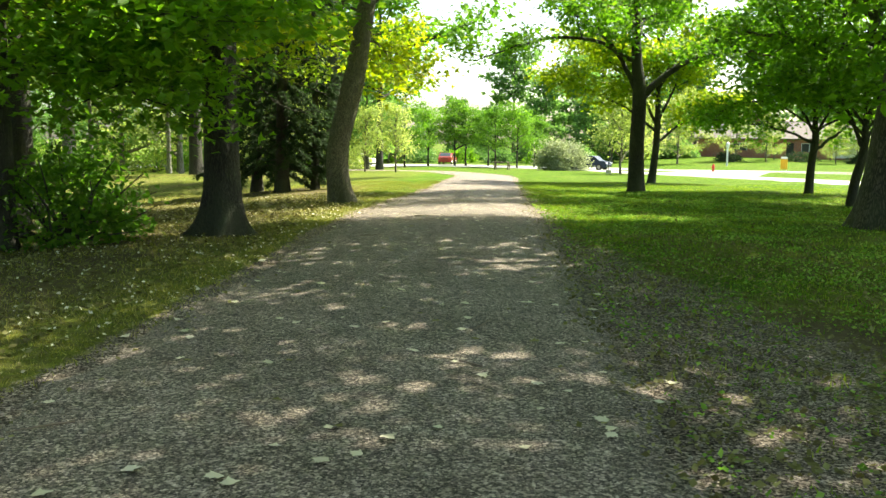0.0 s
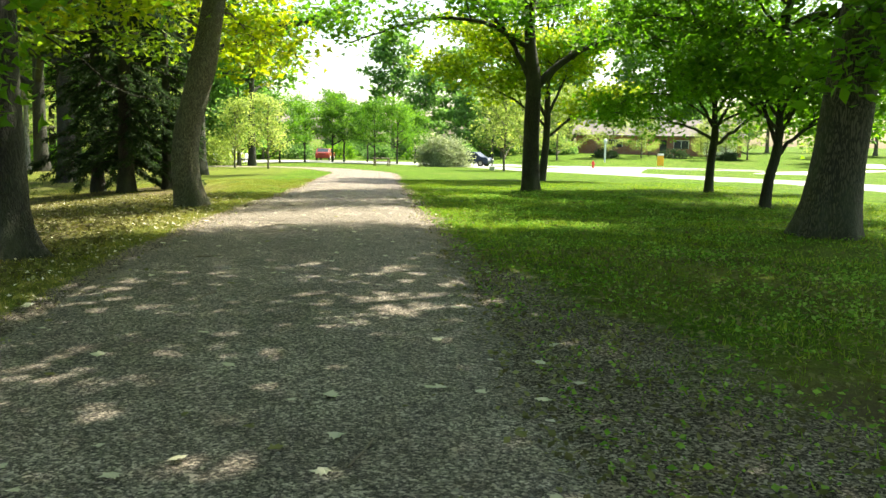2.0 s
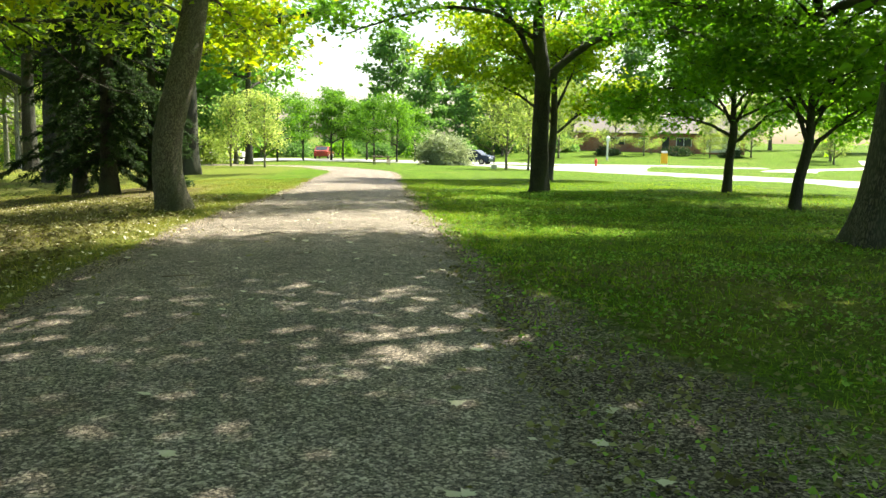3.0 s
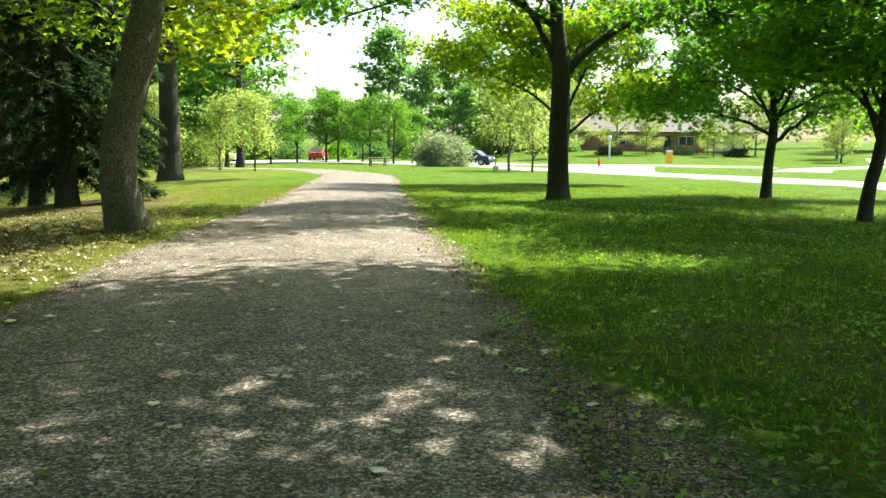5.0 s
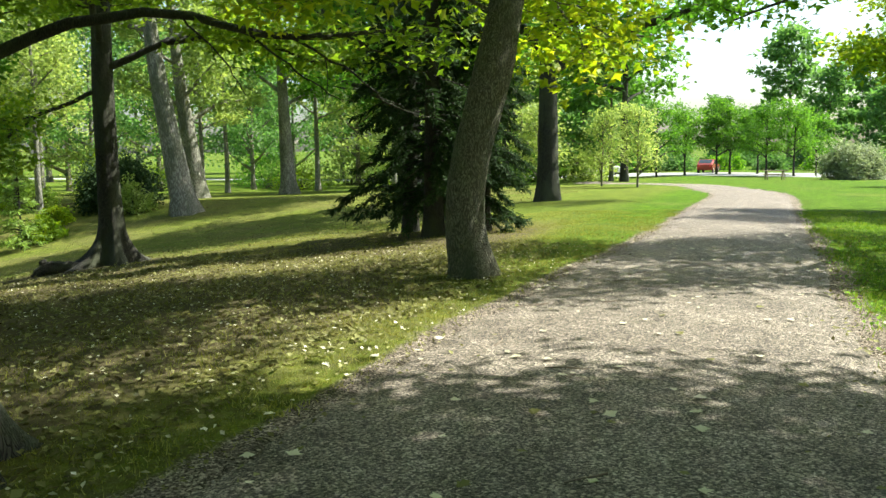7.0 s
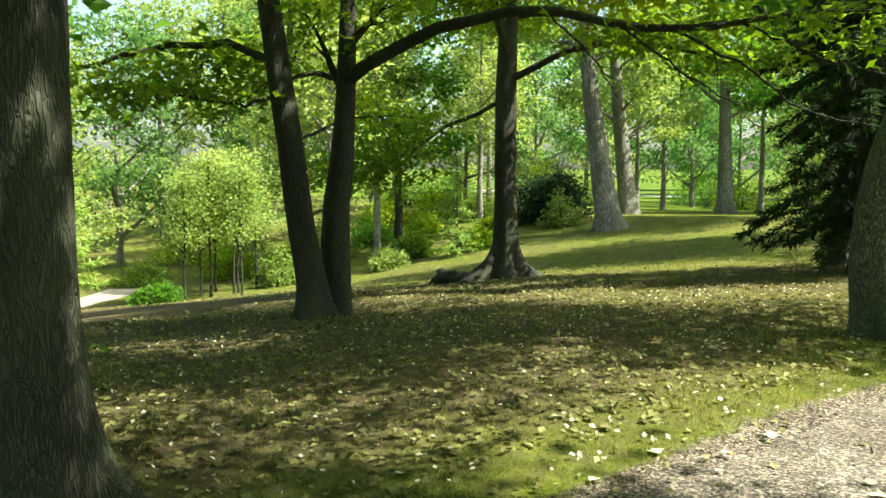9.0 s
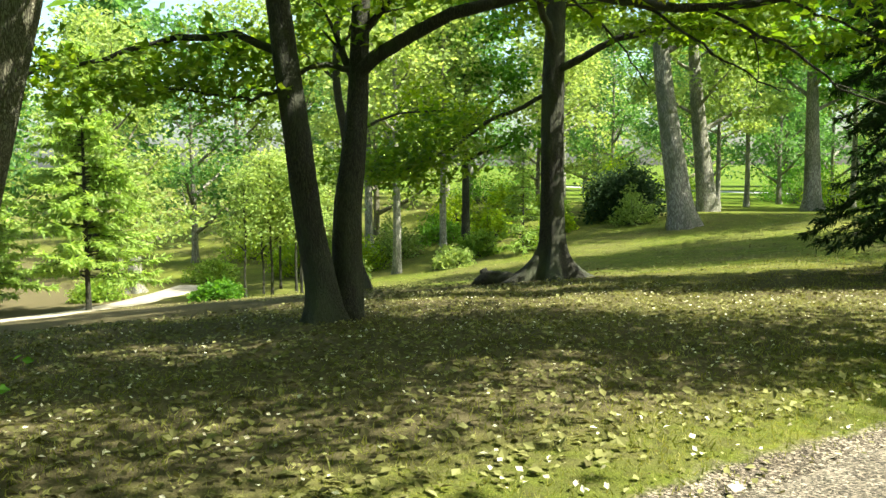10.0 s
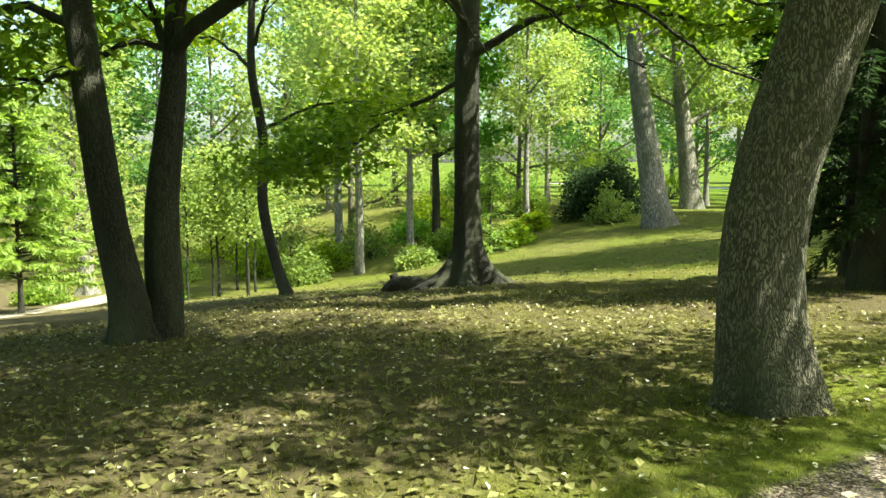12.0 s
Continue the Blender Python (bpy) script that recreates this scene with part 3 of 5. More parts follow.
build_tree("maple_tree", (4.36, 25.9, gz(4.36, 25.9)),
           [(0, 0, 0), (-0.02, 0, 1.4), (0.0, 0, 2.9), (-0.12, 0, 4.0), (-0.15, 0.1, 5.5), (0.0, 0, 8.5)], [0.25, 0.215, 0.20, 0.15, 0.11, 0.04],
           [([(0.05, 0, 2.75), (0.7, 0.1, 3.4), (1.5, 0.1, 4.0), (2.6, 0.2, 4.7), (3.8, 0.3, 5.2)], 0.12),
            ([(-0.05, 0, 2.9), (-0.6, 0.0, 3.9), (-1.5, -0.2, 4.9), (-2.6, -0.4, 5.3)], 0.085),
            ([(-0.1, 0, 3.8), (-1.6, -0.6, 4.4), (-3.2, -1.0, 4.3), (-4.8, -1.4, 3.7)], 0.07, 4), ([(-0.1, 0, 4.3), (-0.4, -1.5, 5.1), (-0.8, -3.2, 5.3)], 0.08),
            ([(-0.1, 0, 4.5), (0.3, 1.8, 5.2), (0.8, 3.4, 5.6)], 0.08), ([(0.9, 0.1, 3.6), (1.9, -0.9, 4.0), (2.8, -2.0, 3.9), (3.5, -2.8, 3.4)], 0.06),
            ([(-0.15, 0.1, 5.2), (-2.0, 0.6, 6.6), (-3.8, 0.8, 7.2)], 0.08), ([(-0.1, 0.1, 5.6), (1.5, -1.0, 6.8), (2.8, -1.8, 7.4)], 0.08),
            ([(0, 0, 6.4), (-1.0, -1.8, 7.6), (-1.8, -3.0, 8.2)], 0.06), ([(0, 0, 7.0), (0.8, 1.6, 8.4), (1.2, 2.6, 9.0)], 0.05)],
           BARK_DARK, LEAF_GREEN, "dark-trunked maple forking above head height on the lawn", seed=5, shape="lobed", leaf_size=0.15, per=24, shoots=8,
           shoot_len=1.5, flare=0.45, relief=0.006, sides=32, rings=60, droop=0.5)

small = dict(shape="lobed", leaf_size=0.135, per=22, shoots=7, shoot_len=1.2, flare=0.3, sides=14, rings=24, spread=0.36, droop=0.4)
build_tree("small_maple_tree", (10.0, 27.5, gz(10, 27.5)), [(0, 0, 0), (0.03, 0, 0.9), (0.10, 0, 1.7), (0.05, 0, 2.6), (0, 0, 6.4)], [0.14, 0.115, 0.11, 0.07, 0.03],
           [([(0.08, 0, 1.5), (-0.8, 0, 1.9), (-1.7, 0.2, 2.1), (-3.0, 0.2, 2.3)], 0.05), ([(0.08, 0, 1.35), (0.7, 0, 1.8), (1.3, 0.1, 2.2), (2.2, 0.2, 2.4)], 0.06),
            ([(0.1, 0, 1.8), (-0.5, 0.2, 2.9), (-1.1, 0.4, 4.0)], 0.055), ([(0.1, 0, 1.8), (0.5, -0.2, 2.8), (1.0, -0.3, 4.0)], 0.055),
            ([(0.05, 0, 2.2), (0.1, -1.1, 2.9), (0.1, -2.1, 3.1)], 0.05), ([(0.05, 0, 2.4), (0.2, 1.2, 3.2), (0.3, 2.2, 3.6)], 0.05),
            ([(0, 0, 3.0), (-1.2, -0.6, 3.9), (-2.2, -1.2, 4.3)], 0.05), ([(0, 0, 3.2), (1.2, 0.7, 4.2), (2.1, 1.2, 4.8)], 0.05), ([(0, 0, 3.9), (-0.3, 0.8, 5.2), (-0.6, 1.2, 6.0)], 0.04), ([(0.1, 0, 1.9), (1.2, -0.5, 2.6), (2.2, -0.9, 2.3), (2.7, -1.1, 1.7)], 0.04), ([(0.1, 0, 2.0), (-1.4, -0.7, 2.7), (-2.6, -1.0, 2.7), (-3.4, -1.2, 2.2)], 0.04)] + whorl(np.random.RandomState(302), 6.4, 9, 3.4, 6.2, 2.9, 0.2, 0.4, (0, 0), 0.4),
           BARK_DARK, LEAF_GREEN, "young spreading maple with low dark branches on the lawn", seed=7, group="young maples on the lawn", **small)
build_tree("small_maple_tree", (8.62, 20.95, gz(8.62, 20.95)), [(0, 0, 0), (0.06, 0, 0.6), (0.20, 0, 1.25), (0.22, 0, 2.2), (0.3, 0, 6.4)], [0.13, 0.11, 0.105, 0.07, 0.03],
           [([(0.18, 0, 1.1), (0.7, 0, 1.6), (1.3, 0.1, 2.0), (2.2, 0.2, 2.3)], 0.05), ([(0.2, 0, 1.3), (-0.2, 0, 2.2), (-0.7, 0.1, 3.2), (-1.2, 0.1, 4.0)], 0.055),
            ([(0.2, 0, 1.3), (0.55, 0, 2.2), (0.8, 0, 3.4)], 0.05), ([(0.2, 0, 1.7), (-0.9, -0.3, 2.4), (-2.0, -0.6, 2.7)], 0.045),
            ([(0.2, 0, 2.0), (0.2, -1.1, 2.8), (0.1, -2.2, 3.0)], 0.05), ([(0.2, 0, 2.4), (0.4, 1.1, 3.2), (0.5, 2.2, 3.6)], 0.05), ([(0.25, 0, 3.2), (1.5, -0.6, 4.4), (2.3, -1.0, 4.8)], 0.045),
            ([(0.3, 0, 3.6), (-0.6, 0.6, 4.9), (-1.2, 1.0, 5.6)], 0.04), ([(0.2, 0, 1.8), (1.2, 0.5, 2.6), (2.2, 0.8, 2.5), (2.8, 0.9, 1.9)], 0.04), ([(0.2, 0, 1.9), (-0.8, -0.8, 2.7), (-1.5, -1.4, 2.7)], 0.04)] + whorl(np.random.RandomState(303), 6.4, 11, 3.2, 6.2, 3.2, 0.2, 0.35, (0.3, 0), 0.35),
           BARK_DARK, LEAF_GREEN, "young slanting maple with low forked branches on the lawn", seed=8, group="young maples on the lawn", **small)
build_tree("sunlit_maple_tree", (6.5, 35.0, gz(6.5, 35)), [(0, 0, 0), (0.1, 0, 1.0), (0.15, 0, 2.2), (0.1, 0, 4.5), (0, 0, 7.5)], [0.17, 0.14, 0.13, 0.08, 0.03],
           [([(0.1, 0, 1.6), (0.9, 0, 2.2), (1.8, 0.1, 2.9), (2.6, 0, 3.0)], 0.06), ([(0.15, 0, 2.2), (-0.5, 0, 3.6), (-1.2, 0, 5.2)], 0.07),
            ([(0.15, 0, 2.0), (-1.0, -0.2, 2.9), (-2.6, -0.4, 3.6), (-4.0, -0.5, 4.2)], 0.055), ([(0.15, 0, 2.4), (0.9, 0.1, 4.0), (1.5, 0.1, 5.6)], 0.06),
            ([(0.1, 0, 3.4), (-1.3, 0.6, 4.6), (-3.0, 0.9, 5.6)], 0.06), ([(0.1, 0, 3.6), (0.2, -1.5, 4.4), (0.2, -2.8, 4.8)], 0.06), ([(0.1, 0, 3.8), (1.5, 0.9, 5.0), (2.8, 1.2, 5.6)], 0.06),
            ([(0.05, 0, 5.0), (-1.2, -0.9, 6.4), (-2.2, -1.4, 7.4)], 0.05), ([(0.05, 0, 5.4), (1.0, 0.8, 7.0), (1.6, 1.2, 8.0)], 0.05)],
           BARK_DARK, LEAF_YELLOW, "bright yellow-green maple standing in sunlight on the lawn", seed=9, shape="diamond", leaf_size=0.17, per=40, shoots=8, shoot_len=1.5, flare=0.3, droop=0.4)

rnd = np.random.RandomState(11)
build_tree("large_tree", (6.32, 14.2, gz(6.32, 14.2)), [(0, 0, 0), (0.08, 0, 1.0), (0.22, 0.02, 2.2), (0.42, 0.05, 3.6), (0.65, 0.1, 6), (0.8, 0, 10), (0.8, 0, 14)],
           [0.40, 0.345, 0.33, 0.32, 0.27, 0.16, 0.05],
           [([(0.5, 0, 5.0), (-0.8, -1.0, 6.2), (-3.2, -2.0, 7.2), (-5.6, -2.6, 7.6)], 0.14), ([(0.5, 0, 5.4), (-0.8, 1.0, 6.6), (-3.0, 2.2, 7.6), (-5.2, 2.6, 8.0)], 0.13),
            ([(0.6, 0, 5.8), (2.4, 1.0, 7.0), (4.5, 1.6, 7.6)], 0.12), ([(0.6, 0, 6.0), (1.8, -2.2, 7.0), (2.8, -4.4, 7.2)], 0.12), ([(0.6, 0, 6.6), (0.9, 2.2, 7.8), (1.6, 4.0, 8.2)], 0.12),
            ([(0.65, 0, 7.2), (-1.6, -2.6, 8.6), (-3.0, -4.8, 9.2)], 0.11), ([(0.7, 0, 8.4), (-2.0, 0.4, 10.0), (-4.0, 0.4, 11)], 0.1), ([(0.75, 0, 9.4), (2.6, -0.6, 11), (4.0, -1.2, 12)], 0.09),
            ([(0.7, 0, 7.8), (3.0, 2.4, 9), (4.8, 4.0, 9.6)], 0.09), ([(0.6, 0, 5.6), (2.2, 2.6, 6.6), (3.4, 4.6, 7.0)], 0.1),
            ([(0.6, 0, 6.2), (-1.4, -3.4, 7.4), (-3.2, -6.4, 8.0), (-4.4, -8.2, 8.0)], 0.13), ([(0.65, 0, 6.8), (-2.6, -4.4, 8.2), (-5.2, -6.8, 8.8)], 0.12), ([(0.5, 0, 5.2), (-1.4, 0.2, 6.0), (-3.6, 0.6, 6.6), (-5.4, 0.8, 6.6)], 0.12), ([(0.6, 0, 6.2), (-0.6, 2.2, 7.2), (-1.8, 4.0, 7.6)], 0.1), ([(0.6, 0, 6.0), (-0.6, -2.2, 7.2), (-1.2, -4.4, 7.8)], 0.1), ([(0.7, 0, 8.0), (-1.4, 2.2, 9.2), (-2.6, 3.6, 9.8)], 0.09),
            ([(0.35, -0.3, 2.3), (0.3, -0.75, 2.5), (0.25, -1.0, 2.2)], 0.014, 2), ([(0.40, -0.3, 3.0), (0.3, -0.9, 3.2), (0.1, -1.4, 2.9)], 0.016, 2)],
           BARK_BROWN, LEAF_GREEN, "large tree with thick furrowed trunk and leafy shoots on the lawn", seed=12, shape="diamond", leaf_size=0.19, per=33, shoots=9, shoot_len=2.0,
           spread=0.46, flare=0.5, relief=0.006, sides=48, rings=90)

build_tree("large_tree", (-3.86, 12.25, gz(-3.86, 12.25)), [(0, 0, 0), (0.0, 0, 1.0), (-0.02, 0.02, 2.2), (0.02, 0.05, 4), (0.1, 0.1, 7), (0.0, 0, 13)],
           [0.285, 0.248, 0.238, 0.225, 0.18, 0.05],
           [([(0, 0, 2.5), (-0.6, -0.8, 2.8), (-1.3, -1.6, 2.4)], 0.03), ([(0, 0, 3.0), (0.3, -0.9, 3.2), (0.2, -1.8, 2.8)], 0.03), ([(0, 0, 4.6), (1.4, -0.8, 5.6), (3.4, -1.4, 6.2), (5.2, -1.8, 6.3)], 0.12), ([(0, 0, 5.0), (1.4, 1.2, 6.2), (3.2, 2.2, 6.8)], 0.11), ([(0, 0, 3.4), (-1.2, -1.2, 4.0), (-2.6, -2.4, 3.8), (-3.6, -3.2, 3.2)], 0.07),
            ([(0, 0, 4.4), (-1.4, 1.4, 5.2), (-3.0, 2.8, 5.4)], 0.1), ([(0, 0, 5.4), (0.2, -2.4, 6.4), (0.4, -4.6, 6.8)], 0.11), ([(0, 0, 6.2), (-2.4, -0.4, 7.4), (-4.4, -0.6, 7.8)], 0.1),
            ([(0, 0, 7.4), (1.6, -2.0, 9), (2.6, -3.4, 10)], 0.09), ([(0, 0, 8.0), (0.9, 2.2, 9.6), (1.4, 3.8, 10.4)], 0.08)],
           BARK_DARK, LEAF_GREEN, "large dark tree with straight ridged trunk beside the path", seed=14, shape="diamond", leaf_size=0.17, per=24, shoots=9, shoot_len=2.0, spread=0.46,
           flare=1.2, roots=5, relief=0.008, sides=48, rings=90)

V = (-10.07, 17.75)
vz = gz(*V)
build_tree("twin_stem_maple", (*V, vz - 0.02), [(0, -0.15, 0), (-0.01, -0.21, 0.52), (-0.08, -0.35, 1.42), (-0.14, -0.45, 2.42), (-0.30, -0.50, 3.3), (-0.5, -0.58, 4.6), (-0.8, -0.9, 7.5), (-0.9, -1.1, 11)],
           [0.26, 0.205, 0.185, 0.175, 0.165, 0.15, 0.10, 0.03],
           [([(0.02, 0.15, -0.15), (-0.05, 0.20, 0.5), (-0.04, 0.22, 1.4), (-0.02, 0.31, 2.3), (-0.09, 0.45, 3.2), (-0.10, 0.55, 5.0), (0.1, 0.7, 8), (0.2, 0.8, 10)], 0.25),
            ([(-0.08, 0.44, 3.30), (0.30, 0.52, 3.52), (0.89, 0.92, 3.85), (1.34, 1.24, 3.99), (1.79, 1.56, 4.07), (2.36, 1.96, 4.06), (2.94, 2.36, 3.96), (3.43, 2.70, 3.83), (3.84, 2.99, 3.80), (4.25, 3.28, 3.87), (4.82, 3.68, 3.98), (5.72, 4.31, 3.93)], 0.10, 2),
            ([(-0.33, -0.50, 3.50), (-0.85, -0.84, 3.73), (-1.44, -1.61, 3.73), (-1.96, -2.28, 3.52), (-2.37, -2.82, 3.39), (-2.84, -3.42, 3.26)], 0.06, 2),
            ([(-0.22, -0.49, 3.05), (-0.7, -1.0, 2.95), (-1.4, -1.9, 3.12)], 0.035, 3), ([(-0.1, 0.44, 3.3), (-0.45, 0.1, 3.42), (-0.8, -0.2, 3.28), (-1.4, -0.4, 3.3)], 0.05, 3),
            ([(3.6, 2.83, 3.81), (4.2, 3.4, 3.4), (4.7, 4.0, 2.85), (5.4, 4.5, 2.6)], 0.022, -1), ([(2.94, 2.36, 3.95), (3.5, 3.0, 3.4), (4.0, 3.7, 2.9)], 0.02, -1), ([(4.25, 3.28, 3.86), (5.0, 3.6, 3.45), (5.9, 4.2, 3.1)], 0.02, -1),
            ([(2.36, 1.96, 4.04), (2.7, 2.4, 3.5), (2.8, 2.8, 3.0)], 0.018, -1), ([(-0.5, -0.6, 4.6), (0.6, -1.8, 5.6), (1.6, -3.0, 6.0)], 0.08), ([(-0.55, -0.65, 5.2), (-2.2, 0.2, 6.4), (-3.6, 0.8, 6.8)], 0.08), ([(-0.1, 0.55, 5.0), (1.8, 0.2, 6.2), (3.6, -0.6, 6.6)], 0.08),
            ([(-0.03, 0.6, 6.0), (2.2, 2.0, 7.0), (4.2, 3.6, 7.4)], 0.08), ([(-0.08, 0.57, 5.4), (2.4, 1.0, 6.0), (4.4, 1.8, 6.2)], 0.08), ([(-0.06, 0.58, 5.6), (0.2, 2.2, 6.8), (0.5, 4.0, 7.2)], 0.08), ([(-0.68, -0.78, 6.4), (-1.2, -2.8, 7.6), (-1.6, -4.2, 8)], 0.07), ([(0.03, 0.65, 7.0), (-1.2, 1.6, 8.6), (-2.2, 2.2, 9.4)], 0.06)] + whorl(np.random.RandomState(304), 11, 5, 6.0, 10, 4.4, 0.2, 0.4, (-0.9, -1.1), 0.35),
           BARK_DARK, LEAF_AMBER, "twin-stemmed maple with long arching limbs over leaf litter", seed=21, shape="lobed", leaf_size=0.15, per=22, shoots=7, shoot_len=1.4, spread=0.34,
           flare=1.0, relief=0.006, sides=32, rings=60, droop=0.5, scale_leaf_lo=0.5)

B2 = (-13.75, 24.85)
build_tree("flared_tree", (*B2, gz(*B2)), [(0, 0, 0), (0.02, 0, 0.8), (0.0, 0, 2), (-0.02, 0.02, 4), (-0.02, 0.1, 7), (0.0, 0, 13)], [0.40, 0.27, 0.245, 0.235, 0.19, 0.05],
           [([(0, 0, 4.4), (1.4, 0.6, 5.0), (3.0, 1.2, 5.0), (4.4, 1.8, 4.5)], 0.09), ([(0, 0, 4.0), (-0.9, -1.0, 3.4), (-1.5, -2.0, 2.6), (-2.1, -2.9, 2.3)], 0.055), ([(0, 0, 5.0), (1.2, -1.6, 5.8), (2.2, -3.0, 5.8)], 0.09),
            ([(0, 0, 5.2), (-1.4, 1.6, 6.2), (-2.6, 3.0, 6.4)], 0.09), ([(0, 0, 5.8), (-2.0, -0.8, 6.8), (-3.8, -1.4, 7.0)], 0.09), ([(0, 0, 6.6), (0.6, 2.4, 7.8), (1.0, 4.2, 8.2)], 0.08), ([(0, 0, 7.6), (1.8, 0.6, 9.2), (3.0, 1.0, 10)], 0.08)] + whorl(np.random.RandomState(305), 13, 10, 6.5, 12, 4.8, 0.2, 0.4, (0, 0), 0.3),
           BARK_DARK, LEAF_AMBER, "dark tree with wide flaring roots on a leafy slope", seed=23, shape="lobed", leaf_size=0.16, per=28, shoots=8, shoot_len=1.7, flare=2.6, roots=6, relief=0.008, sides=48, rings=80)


rt = thing("root_stump", (-14.4, 23.9, gz(-14.4, 23.9)), "low gnarled dark root stump beside the flared tree", "stump", rz=35)
part("root", mesh_np("root", *tube(spline([(-0.55, -0.05, -0.06), (-0.3, 0.0, 0.10), (0.05, 0.06, 0.13), (0.4, 0.0, 0.12), (0.8, 0.1, -0.04)], 20), np.interp(np.linspace(0, 1, 20), [0, 0.3, 0.6, 1], [0.05, 0.15, 0.14, 0.06]), 18, relief=0.03, seed=6), True), BARK_DARK, rt)
part("stub", mesh_np("stub", *tube(spline([(-0.25, 0, 0.0), (-0.3, 0.05, 0.18), (-0.36, 0.06, 0.30)], 10), np.linspace(0.13, 0.07, 10), 14, relief=0.02, seed=8), True), BARK_DARK, rt)

# ---- conifers ----
def build_conifer(name, at, height, length, first, trunk_r, needle, label, seed, droop=0.6, step=0.32, group="", bark=BARK_DARK, spray=0.19, dens=20, category="conifer", size=1.0):
    """Straight trunk with tiers of drooping boughs that carry hanging needle sprays."""
    rnd = np.random.RandomState(seed)
    root = thing(name, at, label, category, group)
    line = spline([(0, 0, -0.1), (0.03, 0, height * 0.3), (-0.03, 0.04, height * 0.7), (0, 0, height)], 20)
    part("trunk", mesh_np("trunk", *tube(line, np.linspace(trunk_r, 0.02, 20), 14, 0.4), True), bark, root)
    tubes_, pos, ahead = [], [], []
    h = first
    while h < height - 0.2:
        u = (h - first) / (height - first)
        for k in range(6):
            a = rnd.rand() * 6.283
            ln = length * (1 - 0.9 * u) * rnd.uniform(0.65, 1.1) + 0.15
            bough = limb_line(rnd, (0, 0, h + rnd.rand() * step), (math.cos(a), math.sin(a), 0.15), ln, -droop, 0.06, 6)
            bough[-1, 2] += 0.08 * ln
            tubes_.append(tube(bough, np.linspace(0.012 + 0.010 * ln, 0.005, 7), 5))
            m = max(3, int(ln * dens))
            for q in range(m):
                t = 0.15 + 0.85 * (q + rnd.rand()) / m
                i0 = min(int(t * 6), 5)
                p = bough[i0] + (bough[i0 + 1] - bough[i0]) * (t * 6 - i0)
                d = unit(bough[i0 + 1] - bough[i0])
                side = np.cross(d, [0, 0, 1.0]) * (1 if q % 2 else -1)
                for s in range(3):
                    pos.append(p + rnd.normal(size=3) * 0.03)
                    ahead.append(d * rnd.uniform(0.3, 0.9) + side * rnd.uniform(0.2, 1.0) + np.array([0, 0, -rnd.uniform(0.0, 0.9)]))
        h += step
    pos, ahead = np.array(pos), unit(np.array(ahead))
    nor = unit(rnd.normal(size=pos.shape) * 0.6 + np.array([0, 0, 1.0]))
    tagged(part("boughwork", join_tubes("boughwork", tubes_), bark, root), kind="stuff")
    part("needles", leaf_mesh("needles", pos, ahead, nor, spray * size * rnd.uniform(0.6, 1.2, len(pos)), "narrow"), needle, root)
    return root


build_conifer("spruce", (-6.3, 25.9, gz(-6.3, 25.9)), 13, 1.85, 0.6, 0.22, NEEDLE, "dark spruce with drooping boughs beside the path", 31, group="spruces by the path", dens=44, droop=1.05, spray=0.16)
build_conifer("spruce", (-7.6, 27.8, gz(-7.6, 27.8)), 12, 2.2, 0.6, 0.19, NEEDLE, "dark spruce with drooping boughs beside the path", 32, group="spruces by the path", dens=44, droop=1.05, spray=0.16)
build_conifer("spruce", (-5.5, 26.9, gz(-5.5, 26.9)), 9, 1.35, 0.5, 0.14, NEEDLE, "dark spruce with drooping boughs beside the path", 33, group="spruces by the path", dens=44, droop=1.05, spray=0.16)
build_conifer("hemlock", (-32.6, 19.5, gz(-32.6, 19.5)), 9.5, 3.0, 1.2, 0.10, NEEDLE_LIGHT, "bright green feathery hemlock by the footpath", 34, droop=0.35, spray=0.32, dens=24)
build_conifer("hemlock", (-36.0, 16.0, gz(-36, 16)), 8.0, 3.4, 0.6, 0.12, NEEDLE_LIGHT, "bright green feathery hemlock by the footpath", 35, droop=0.35, spray=0.32, dens=24)
build_conifer("young_fir", (-30.3, 38.0, gz(-30.3, 38.0)), 4.6, 1.1, 0.2, 0.05, NEEDLE_LIGHT, "small young light green fir on the slope", 36, droop=0.3, spray=0.3, dens=10)


# ---- woods: a few kinds of tree, repeated ----
def wood_tree(name, seed, height, r, spreadlen, h0, leaf, bark, label, n=14, per=16, size=0.40, up=0.6, group="", lean=0.0, shoots=4, category="tree", spread=0.55, at=None, rz=0.0):
    rnd = np.random.RandomState(seed)
    trunk = [(0, 0, 0), (lean * 0.25, 0.03, height * 0.2), (lean * 0.55, -0.04, height * 0.45), (lean, 0, height)]
    return build_tree(name, at or (0, 0, -500), trunk, [r, r * 0.82, r * 0.62, 0.03], whorl(rnd, height, n, h0, height * 0.97, spreadlen, 0.2, 0.55, (lean, 0), up), bark, leaf, label, seed=seed,
                      leaf_size=size, per=per, spread=spread, shoots=shoots, shoot_len=spreadlen * 0.36, twigs=2, sides=10, rings=14, flare=0.5, limb_names=False, light=True, group=group, flat=0.5,
                      category=category, rz=rz, tilt=0.8)


